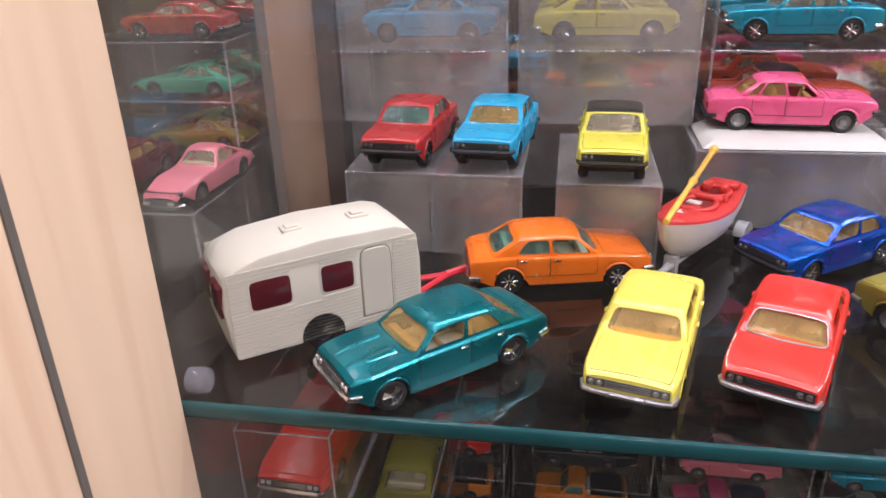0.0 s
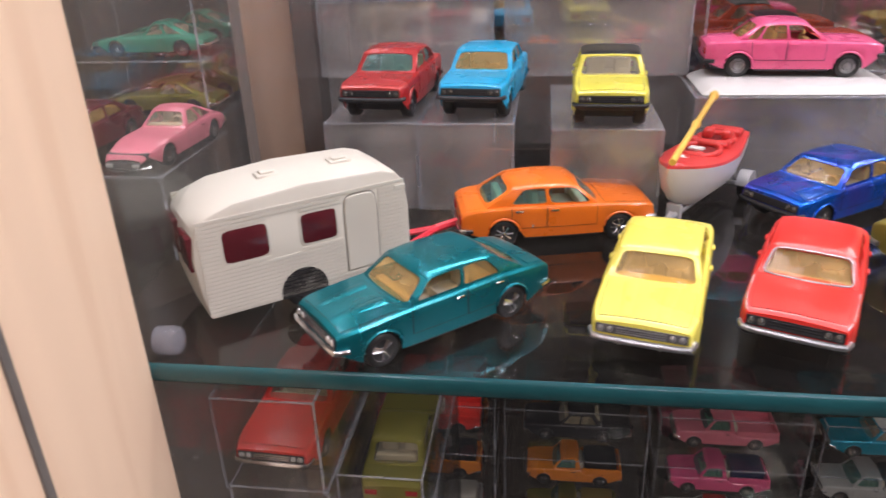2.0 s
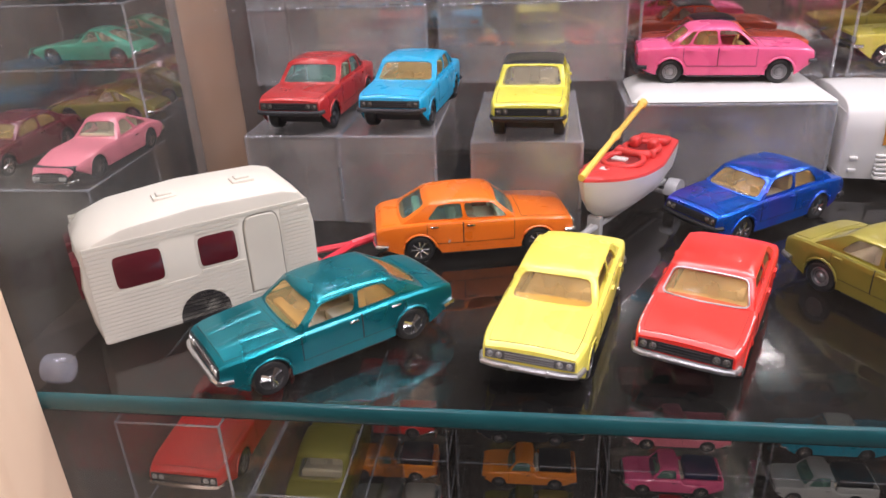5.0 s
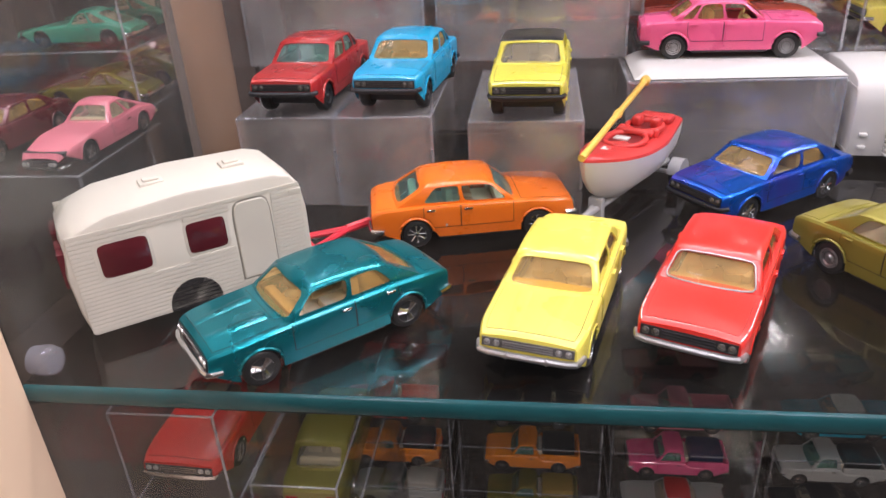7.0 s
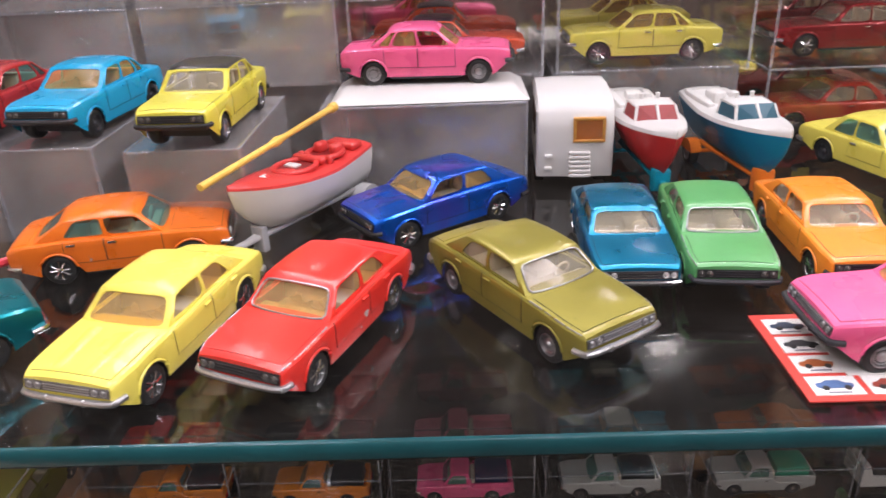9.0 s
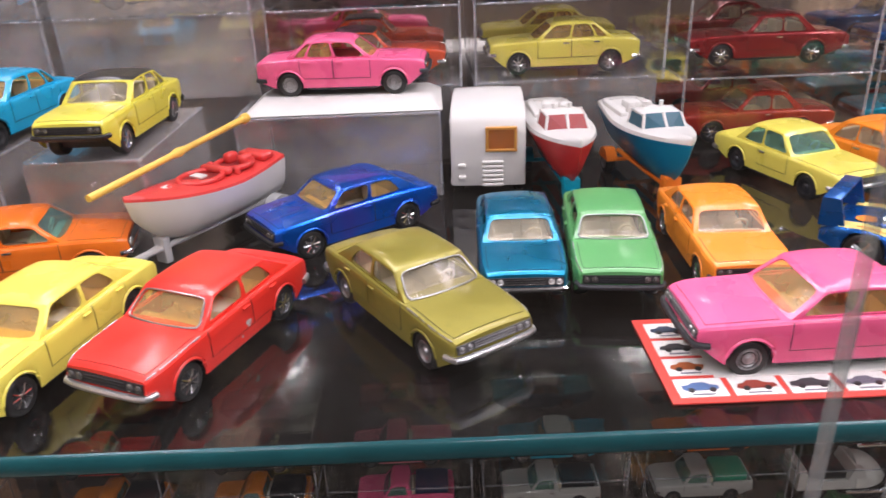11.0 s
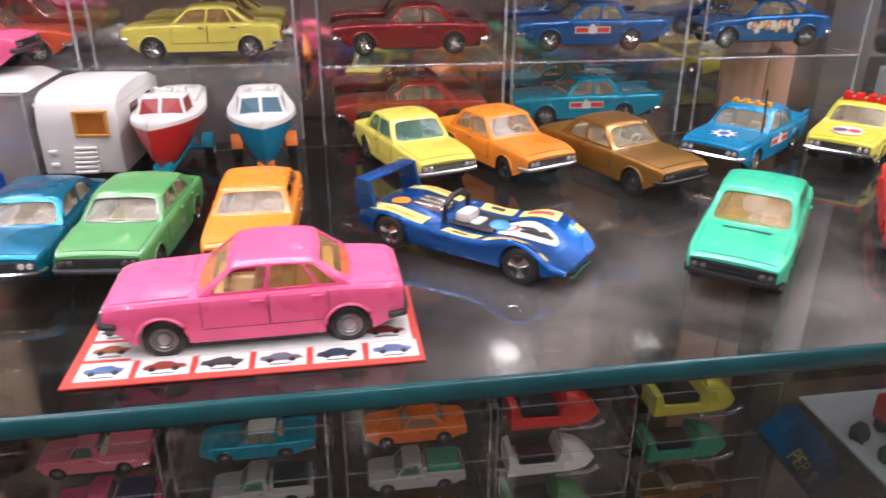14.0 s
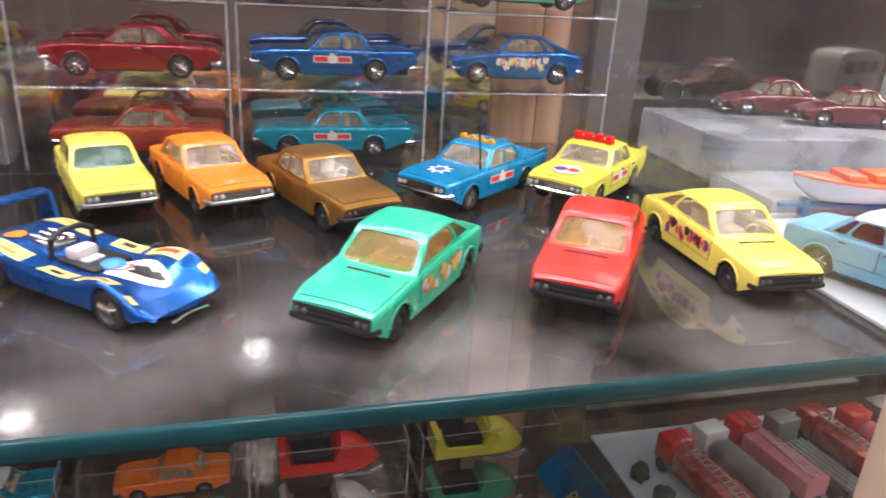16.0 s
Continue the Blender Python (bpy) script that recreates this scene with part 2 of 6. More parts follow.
def thicken(bm, t):
    bmesh.ops.recalc_face_normals(bm, faces=bm.faces)
    bmesh.ops.solidify(bm, geom=list(bm.faces), thickness=t)


def lerp(a, b, t):
    return a + (b - a) * t


def curve_at(pts, x):
    """Smooth height along x through (x, z) pairs."""
    if x <= pts[0][0]:
        return pts[0][1]
    for (xa, za), (xb, zb) in zip(pts, pts[1:]):
        if x <= xb:
            return lerp(za, zb, (x - xa) / (xb - xa))
    return pts[-1][1]


# ---- structure ----
SHELF_Z, SHELF_Y0, MIRROR_Y = 1.0, 0.165, 0.412
XL, XR = -0.1095, 0.5005


def structure(name, bm, material, label, angle=35):
    return tagged(part(name, bm, material, None, label, angle), label, kind="structure")


structure("floor", box(-3, 3.4, -4, 1.2, -0.05, 0.0), plain("grey_floor", (0.04, 0.032, 0.028), 0.5, 0, 6), "grey shop floor")
structure("ceiling", box(-3, 3.4, -4, 1.2, 2.6, 2.65), plain("white_ceiling", (0.42, 0.40, 0.39), 0.8, 0, 6), "white painted ceiling")
WALLP = plain("warm_wall", (0.20, 0.145, 0.12), 0.7, 0, 4)
structure("wall_north", box(-3, 3.4, 1.2, 1.3, 0, 2.6), WALLP, "warm grey plaster wall behind the cabinet")
structure("wall_south", box(-3, 3.4, -4.1, -4, 0, 2.6), WALLP, "warm grey plaster wall")
structure("wall_west", box(-3.1, -3, -4, 1.2, 0, 2.6), WALLP, "warm grey plaster wall")
structure("wall_east", box(3.4, 3.5, -4, 1.2, 0, 2.6), WALLP, "warm grey plaster wall")

MIRROR = plain("silvered_mirror", (0.80, 0.77, 0.74), 0.06, 1.0, 40, 0.06, 0.0)
# mirror copy darkened in its colour to dim reflections low down and east
MIRROR_DIM = plain("dimmed_mirror", (0.34, 0.29, 0.25), 0.10, 1.0, 30, 0.25, 0.0)
for name, x0, x1, mat in (("mirror_back", -0.128, 0.466, MIRROR), ("mirror_back_lower", -0.128, 0.466, MIRROR_DIM), ("mirror_back_west", -0.60, -0.1795, MIRROR), ("mirror_back_east", 0.5495, 1.0, MIRROR_DIM)):
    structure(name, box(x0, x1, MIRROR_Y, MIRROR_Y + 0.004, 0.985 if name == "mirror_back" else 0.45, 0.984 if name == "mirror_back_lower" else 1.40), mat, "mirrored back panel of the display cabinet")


def front_post(name, x0, x1, inner):
    """Planed upright whose inner face has the dark channel in which the glass door runs."""
    ob = thing(name, pose(0, 0, 0), "pale birch cabinet upright with a dark door channel", "cabinet upright")
    part("board", box(x0, x1, 0.1200, 0.1640, 0.0, 1.5, 0.0010), WOOD, ob)
    part("board", box(x0, x1, 0.02, 0.1182, 0.0, 1.5, 0.0010), WOOD, ob)
    part("channel", box(x0 + (-0.0003 if inner > 0.2 else 0.002), x1 + (0.0003 if inner < 0.2 else -0.002), 0.1180, 0.1202, 0.0, 1.5), plain("grey_channel", (0.13, 0.12, 0.11), 0.5), ob, "dark door channel")
    return ob


front_post("cabinet_upright", -0.17, XL, XL - 0.002)
front_post("cabinet_upright", XR + 0.002, 0.56, XR + 0.004)
STRIP = plain("dark_brown_strip", (0.09, 0.05, 0.035), 0.5)
GREYMETAL = plain("brushed_grey_metal", (0.15, 0.135, 0.125), 0.4, 0.5, 80, 0.15)
for boards, s0, s1, g0, g1 in ((((-0.170, -0.142),), -0.1415, -0.129, 0, 0), (((0.4665, 0.4925), (0.4928, 0.5085)), 0.509, 0.5205, 0.521, 0.549)):
    ob = thing("cabinet_back_upright", pose(0, 0, 0), "brown wooden upright at the cabinet's rear corner", "cabinet upright")
    for x0, x1 in boards:
        part("board", box(x0, x1, 0.4095 if x0 > 0 else 0.404, 0.43, 0.0, 1.5, 0.0006), WOOD_BACK, ob)
    part("edge_strip", box(s0, s1, 0.4095 if s0 > 0 else 0.402, 0.43, 0.0, 1.5, 0.001), STRIP, ob, "dark brown strip")
    if g1:
        part("metal_strip", box(g0, g1, 0.403, 0.43, 0.0, 1.5, 0.001), GREYMETAL, ob, "grey metal strip")
        for x, z in ((0.564, 0.993), (0.572, 1.031)):
            bm = bmesh.new()
            add_lathe(bm, [(0.0045, 0.4118), (0.0065, 0.4032), (0.0065, 0.4012), (0.0055, 0.4006), (0.005, 0.4020), (0.001, 0.4022)], 20, "y", (x, 0, z))
            part("grommet", bm, BLACK, ob, "black round grommet")


def glass_shelf(name, x0, x1, y0, y1, z, label):
    ob = thing(name, pose(0, 0, 0), label, "shelf")
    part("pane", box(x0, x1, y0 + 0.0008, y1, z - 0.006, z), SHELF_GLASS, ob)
    bm = bmesh.new()
    rows = []
    for i in range(7):
        t = -math.pi / 2 + math.pi * i / 6
        rows.append([(x0, y0 + 0.0007 - 0.0012 * math.cos(t), z - 0.003 + 0.003 * math.sin(t)), (x1, y0 + 0.0007 - 0.0012 * math.cos(t), z - 0.003 + 0.003 * math.sin(t))])
    add_grid(bm, rows)
    part("polished_edge", bm, EDGE_GLASS, ob, "dark green polished glass edge", 60)
    return ob


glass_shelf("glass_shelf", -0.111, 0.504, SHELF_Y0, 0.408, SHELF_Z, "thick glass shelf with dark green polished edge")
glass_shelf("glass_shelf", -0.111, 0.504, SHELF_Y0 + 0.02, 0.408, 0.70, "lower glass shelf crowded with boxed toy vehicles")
for x in (-0.113, 0.505):
    ob = thing("side_glass", pose(0, 0, 0), "dusty glass partition between two display bays", "glass panel")
    part("pane", box(x - 0.002, x + 0.002, 0.170, 0.402, 0.45, 1.40), SIDE_GLASS, ob)
for name, x0, x1, y, edge in (("sliding_glass_door", -0.108, 0.2005, 0.1155, 1), ("sliding_glass_door", 0.1925, 0.4995, 0.1215, 0)):
    ob = thing(name, pose(0, 0, 0), "clear sliding glass door with a ground upright edge", "glass door")
    part("pane", box(x0 + (0 if edge else 0.0006), x1 - (0.0006 if edge else 0), y, y + 0.0028, 0.45, 1.40), DOOR_GLASS, ob).visible_shadow = False
    xe = x1 if edge else x0
    part("ground_edge", box(xe - 0.0004, xe + 0.0004, y, y + 0.0028, 0.45, 1.40), DOOR_EDGE, ob, "grey ground glass edge")


# ---- toy cars ----
def make_wheel_meshes():
    """One tyre and three kinds of rim, shared by all cars; the outer face looks to +y."""
    made = {}
    bm = bmesh.new()
    add_lathe(bm, [(3.6, -2.1), (5.3, -2.1), (5.75, -1.6), (5.85, -0.6), (5.85, 0.9), (5.6, 1.6), (5.1, 1.95), (3.7, 2.0), (3.5, 1.5)], 26)
    bmesh.ops.scale(bm, vec=(MM, MM, MM), verts=bm.verts)
    made["tyre"] = bm
    for kind, spokes in (("spoke", 4), ("star", 3), ("disc", 0)):
        bm = bmesh.new()
        add_lathe(bm, [(3.95, 1.2), (3.95, 1.95), (3.55, 2.0), (3.4, 1.5), (3.3, 1.1)] if spokes else [(3.5, 1.2), (3.5, 1.95), (3.2, 2.0), (3.1, 1.5)], 24)
        if spokes:
            for k in range(spokes):
                a = 2 * math.pi * k / spokes + 0.3
                for off in (-0.34, 0.34) if kind == "spoke" else (-0.26, 0.0, 0.26):
                    d = Vector((math.cos(a + off), 0, math.sin(a + off)))
                    add_tube(bm, [d * 0.5 + Vector((0, 1.75, 0)), d * 3.5 + Vector((0, 1.6, 0))], 0.36 if kind == "spoke" else 0.55, 6)
            add_lathe(bm, [(1.1, 1.2), (1.1, 1.9), (0.7, 2.15), (0.2, 2.2)], 14)
        else:
            add_lathe(bm, [(3.1, 1.3), (2.6, 1.7), (2.2, 1.45), (1.3, 1.6), (0.9, 2.1), (0.2, 2.2)], 20)
        bmesh.ops.scale(bm, vec=(MM, MM, MM), verts=bm.verts)
        made[kind] = bm
    out = {}
    for k, bm in made.items():
        bmesh.ops.recalc_face_normals(bm, faces=bm.faces)
        me = bpy.data.meshes.new(k)
        bm.to_mesh(me)
        bm.free()
        smooth(me, 40)
        me.materials.append(TYRE if k == "tyre" else CHROME)
        out[k] = me
    out["dark"] = out["disc"].copy()
    out["dark"].materials[0] = DARK
    out["disc"].materials[0] = SILVER
    return out


WHEELS = make_wheel_meshes()


def add_wheels(car, wb, track, r, rim, z=None):
    s = r / 5.85
    for sx in (1, -1):
        for sy in (1, -1):
            w = new("wheel", WHEELS["tyre"])
            w.parent = car
            w.matrix_basis = pose(sx * wb / 2 * MM, sy * (track - 2) * MM, (r if z is None else z) * MM, 0, 0, 0 if sy > 0 else 180) @ Matrix.Diagonal((s, 1, s, 1))
            h = new("rim", WHEELS[rim])
            h.parent = w


MODELS = {
    # front, rear: overhangs; deck: height of bonnet, belt and boot along the car; cab: windscreen foot, its top, rear window's top, its foot
    "saloon": dict(front_lift=5.4, front=12.8, rear=14.5, hw=13.8, sill=3.6, deck=[(-37, 12.4), (-35.5, 13.8), (-30, 14.6), (-18, 15.1), (10, 14.7), (20, 14.3), (32, 13.4), (35.3, 12.9), (36, 12.2)],
                   cab=(12.6, 5.4, -17.0, -26.4), roof=21.7, top=10.9, wins=[(0.215, 0.545, 0.17, 0.50), (0.585, 0.95, 0.54, 0.965)], nose=1.0),
    "boxy": dict(front_lift=6.4, front=13.4, rear=13.4, hw=13.6, sill=3.8, deck=[(-37, 13.4), (-35.5, 14.8), (-22, 15.6), (10, 15.3), (30, 14.6), (35.5, 13.9), (36.5, 13.2)],
                 cab=(12.7, 4.6, -14.0, -22.4), roof=22.9, top=11.2, wins=[(0.075, 0.21, 0.05, 0.14), (0.245, 0.555, 0.175, 0.53), (0.59, 0.945, 0.565, 0.965)], nose=0.9),
    "coupe": dict(front=13.6, rear=16.5, hw=13.5, sill=3.8, deck=[(-39, 12.0), (-37, 13.5), (-20, 14.2), (8, 14.2), (28, 13.8), (35, 13.0), (37, 11.8)],
                  cab=(10.0, 2.8, -14.5, -22.5), roof=22.6, top=10.8, wins=[(0.13, 0.49, 0.16, 0.47), (0.515, 0.945, 0.49, 0.965)], nose=-1.2),
    "hatch": dict(front=12.6, rear=13.4, hw=13.5, sill=3.6, deck=[(-37, 12.0), (-35.5, 14.4), (-24, 15.6), (8, 14.9), (30, 12.9), (36, 11.8), (37, 11.2)],
                  cab=(13.0, 3.8, -14.5, -32.5), roof=23.2, top=11.0, wins=[(0.17, 0.37, 0.14, 0.30), (0.42, 0.945, 0.345, 0.965)], nose=0.6),
    "fins": dict(front=15.5, rear=20.0, hw=14.2, sill=3.6, deck=[(-43, 12.6), (-40, 14.4), (-22, 14.2), (8, 14.4), (30, 13.8), (38, 13.0), (39, 12.2)],
                 cab=(10.0, 3.0, -13.5, -19.5), roof=22.6, top=11.0, wins=[(0.13, 0.51, 0.10, 0.49), (0.55, 0.945, 0.53, 0.965)], nose=0.3),
    "etype": dict(front=17.0, rear=14.0, hw=12.6, sill=3.4, deck=[(-36, 9.5), (-34, 11.0), (-22, 13.4), (0, 12.8), (20, 12.4), (34, 9.6), (38, 8.0), (39, 7.0)],
                  cab=(4.0, -3.0, -13.0, -31.0), roof=20.6, top=8.6, wins=[(0.22, 0.52, 0.26, 0.50), (0.58, 0.93, 0.56, 0.95)], nose=3.2),
    "streamline": dict(front=15.0, rear=17.0, hw=12.4, sill=3.4, arch=2.2, deck=[(-36, 8.0), (-33, 10.6), (-22, 13.6), (0, 13.8), (14, 13.4), (28, 11.6), (36, 8.8), (38, 7.0)],
                       cab=(12.0, 5.0, -14.0, -27.0), roof=22.4, top=9.0, wins=[(0.20, 0.40, 0.22, 0.38), (0.43, 0.68, 0.41, 0.66), (0.71, 0.94, 0.69, 0.95)], nose=2.4),
    "pickup": dict(front=13.0, rear=16.0, hw=13.4, sill=4.2, deck=[(-38, 11.0), (-36, 11.6), (-8, 11.8), (-7, 15.0), (5, 15.2), (28, 14.6), (34, 13.8), (35, 12.8)],
                   cab=(14.0, 7.5, -4.0, -6.0), roof=25.0, top=11.2, wins=[(0.14, 0.93, 0.16, 0.95)], nose=0.7),
    "racer": dict(front=12.5, rear=13.5, hw=14.6, sill=3.6, deck=[(-37, 9.6), (-34, 11.6), (-24, 12.4), (-12, 10.9), (4, 10.2), (12, 10.7), (16, 12.2), (20, 13.0), (24, 12.8), (28, 11.2), (32, 8.8), (34.5, 7.2), (36, 6.2), (37, 5.2)],
                  cab=(-500, -500, -600, -600), roof=0, top=1, wins=[], nose=0.6, crown=-1.5, lift=2.2),
}


class Shell:
    """The painted lower body as a surface: x along the car, s from the sill (0) over the shoulder (4) to the middle of the deck (6)."""

    def __init__(self, k, wb, r):
        self.k, self.wb, self.r = k, wb, r
        self.x0, self.x1 = -wb / 2 - k["rear"], wb / 2 + k["front"]
        span = k["deck"][-1][0] - k["deck"][0][0]
        self.fx = lambda x: k["deck"][0][0] + (x - self.x0) / (self.x1 - self.x0) * span

    def deck(self, x):
        d = 0.7
        return (curve_at(self.k["deck"], self.fx(x - d)) + curve_at(self.k["deck"], self.fx(x)) + curve_at(self.k["deck"], self.fx(x + d))) / 3

    def width(self, x):
        k = self.k
        e = min((self.x1 - x) / 9.0, (x - self.x0) / 9.0, 1.0)
        e = max(e, 0.0)
        if "crown" in k and x > 0:
            return k["hw"] * (1.0 - 0.22 * (1 - min(1.0, max(0.0, (self.x1 - x) / 5.0))) ** 2.4)
        taper = 1.0 - (0.10 + 0.22 * ("crown" in k) * (x > 0)) * (1 - e) ** 2.2 - (k["nose"] > 2) * 0.18 * max(0, 1 - (self.x1 - x) / 22.0) ** 2
        return k["hw"] * taper * (1 - 0.00003 * x * x)

    def sill(self, x):
        z = self.k["sill"] + self.k.get("lift", self.k.get("front_lift", 4.6) if x > 0 else 3.0) * max(0, abs(x) - self.wb / 2 - 6.0) / 8
        for xw in (self.wb / 2, -self.wb / 2):
            ra = self.r + 0.6
            if abs(x - xw) < ra:
                z = max(z, self.r + math.sqrt(ra * ra - (x - xw) ** 2))
        return z

    def point(self, x, s, side=1, off=0.0):
        w, zt, zb = self.width(x), self.deck(x), self.sill(x)
        crisp = "crown" not in self.k and self.k["nose"] < 2
        zs = min(zt - 1.0, max(zb + 0.8, zt - (1.9 if crisp else 3.0)))
        crown = self.k.get("crown", 0.55)
        if crown < 0:
            crown -= 1.7 * min(1.0, max(0.0, (x - 12) / 8)) * min(1.0, max(0.0, (self.x1 - x) / 6))
            crown += 1.9 * min(1.0, max(0.0, (-4 - x) / 8))
        pts = [(w * 0.955, zb), (w * 0.995, lerp(zb, zs, 0.45)), (w, zs), (w * (0.985 if crisp else 0.975), lerp(zs, zt, 0.66)), (w * (0.945 if crisp else 0.925), zt - (0.0 if crisp else 0.12)), (w * 0.55, zt + crown * 0.7), (0.0, zt + crown)]
        i = min(int(s), 5)
        a, b = pts[i], pts[i + 1]
        f = s - i
        y, z = lerp(a[0], b[0], f), lerp(a[1], b[1], f)
        if off:
            n = Vector((b[1] - a[1], -(b[0] - a[0]))).normalized()
            y, z = y + n.x * off, z + n.y * off
        lean = self.k["nose"] * max(0.0, 1 - (self.x1 - x) / 3.0) * (z - 8) / 6.0
        return Vector((x - max(-1.5, min(1.5, lean)), y * side, z))

    def patch(self, bm, x0, x1, s0, s1, off, side=1, nx=8, ns=5, rim=0.4, mat=0):
        """A raised panel lying on the shell, with turned-down edges."""
        ss = sorted({lerp(s0, s1, j / ns) for j in range(ns + 1)} | {float(v) for v in range(math.ceil(s0), int(s1) + 1)})
        xs = [lerp(x0, x1, i / nx) for i in range(nx + 1)]
        rows = [[self.point(x, s, side, off) for s in ss] for x in xs]
        lift = [[self.point(x, s, side, off - rim) for s in ss] for x in xs]
        add_grid(bm, rows, mat)
        for a, b in ((rows[0], lift[0]), (rows[-1], lift[-1]), ([r[0] for r in rows], [r[0] for r in lift]), ([r[-1] for r in rows], [r[-1] for r in lift])):
            add_grid(bm, [a, b], mat)
        bmesh.ops.remove_doubles(bm, verts=bm.verts, dist=0.002)

    def lid(self, bm, x0, x1, s0, off, nx=6, mat=0, rim=0.4):
        """A raised panel across the deck, both sides of the middle."""
        ss = [lerp(s0, 6.0, j / 4) for j in range(5)]
        xs = [lerp(x0, x1, i / nx) for i in range(nx + 1)]
        def row(x, o):
            left = [self.point(x, s, 1, o) for s in ss]
            return left + [self.point(x, s, -1, o) for s in reversed(ss[:-1])]
        rows, low = [row(x, off) for x in xs], [row(x, off - rim) for x in xs]
        add_grid(bm, rows, mat)
        for a, b in ((rows[0], low[0]), (rows[-1], low[-1]), ([r[0] for r in rows], [r[0] for r in low]), ([r[-1] for r in rows], [r[-1] for r in low])):
            add_grid(bm, [a, b], mat)
        bmesh.ops.remove_doubles(bm, verts=bm.verts, dist=0.002)


RIM = [(lerp(-1, 1, j / 7), -1.0) for j in range(7)] + [(1.0, lerp(-1, 1, j / 7)) for j in range(7)] + [(lerp(1, -1, j / 7), 1.0) for j in range(7)] + [(-1.0, lerp(1, -1, j / 7)) for j in range(7)]


def windowed(bm, surf, wins, v0, v1, power=5.0):
    """A curved face of the cabin, surf(u, v), with round-cornered window openings. Returns the rim of each opening."""
    cuts = [(0.0, 0.0)] + [((p[1] + q[0]) / 2, (p[3] + q[2]) / 2) for p, q in zip(wins, wins[1:])] + [(1.0, 1.0)]
    rims = []
    for w, lo, hi in zip(wins, cuts, cuts[1:]):
        outer, inner = [], []
        for a, b in RIM:
            v = (b + 1) / 2
            outer.append(surf(lerp(lerp(*lo, v), lerp(*hi, v), (a + 1) / 2), v))
            k = (abs(a) ** power + abs(b) ** power) ** (-1 / power)
            v = lerp(v0, v1, (b * k + 1) / 2)
            inner.append(surf(lerp(lerp(w[0], w[2], v), lerp(w[1], w[3], v), (a * k + 1) / 2), v))
        vo, vi = [bm.verts.new(p) for p in outer], [bm.verts.new(p) for p in inner]
        n = len(vo)
        for j in range(n):
            bm.faces.new((vo[j], vo[(j + 1) % n], vi[(j + 1) % n], vi[j]))
        rims.append(inner)
    return rims


def scaled(bm):
    bmesh.ops.scale(bm, vec=(MM, MM, MM), verts=bm.verts)
    return bm


def bumper(bm, sh, front, z, h=1.9, proud=1.3, wrap=3.8):
    """A bar that wraps round an end of the car."""
    path = []
    n = 6
    for side in (1, -1):
        run = []
        for i in range(n + 1):
            x = (sh.x1 - wrap * (1 - i / n)) if front else (sh.x0 + wrap * (1 - i / n))
            run.append(Vector((x, sh.width(x) * 1.0, 0)))
        end = run[-1]
        run.append(Vector((end.x + (proud if front else -proud) * 0.6, end.y * 0.8, 0)))
        run.append(Vector((end.x + (proud if front else -proud) * 0.85, end.y * 0.3, 0)))
        path += run if side == 1 else [Vector((p.x, -p.y, 0)) for p in reversed(run)]
    rows = []
    for i, p in enumerate(path):
        d = (path[min(i + 1, len(path) - 1)] - path[max(i - 1, 0)]).normalized()
        out = Vector((d.y, -d.x, 0)) if front else Vector((-d.y, d.x, 0))
        if out.dot(p - Vector((0, 0, 0))) < 0:
            out = -out
        sec = [(-0.4, -h / 2), (proud * 0.5, -h / 2), (proud * 0.85, -h * 0.2), (proud * 0.85, h * 0.2), (proud * 0.5, h / 2), (-0.4, h / 2)]
        rows.append([p + out * o + Vector((0, 0, z + dz)) for o, dz in sec])
    for r in rows:
        r.append(r[0].copy())
    vv, _ = add_grid(bm, rows)
    bm.faces.new(vv[0][:-1])
    bm.faces.new(vv[-1][:-1])
    bmesh.ops.remove_doubles(bm, verts=bm.verts, dist=0.01)


def add_flat(bm, pts):
    bm.faces.new([bm.verts.new(p) for p in pts])


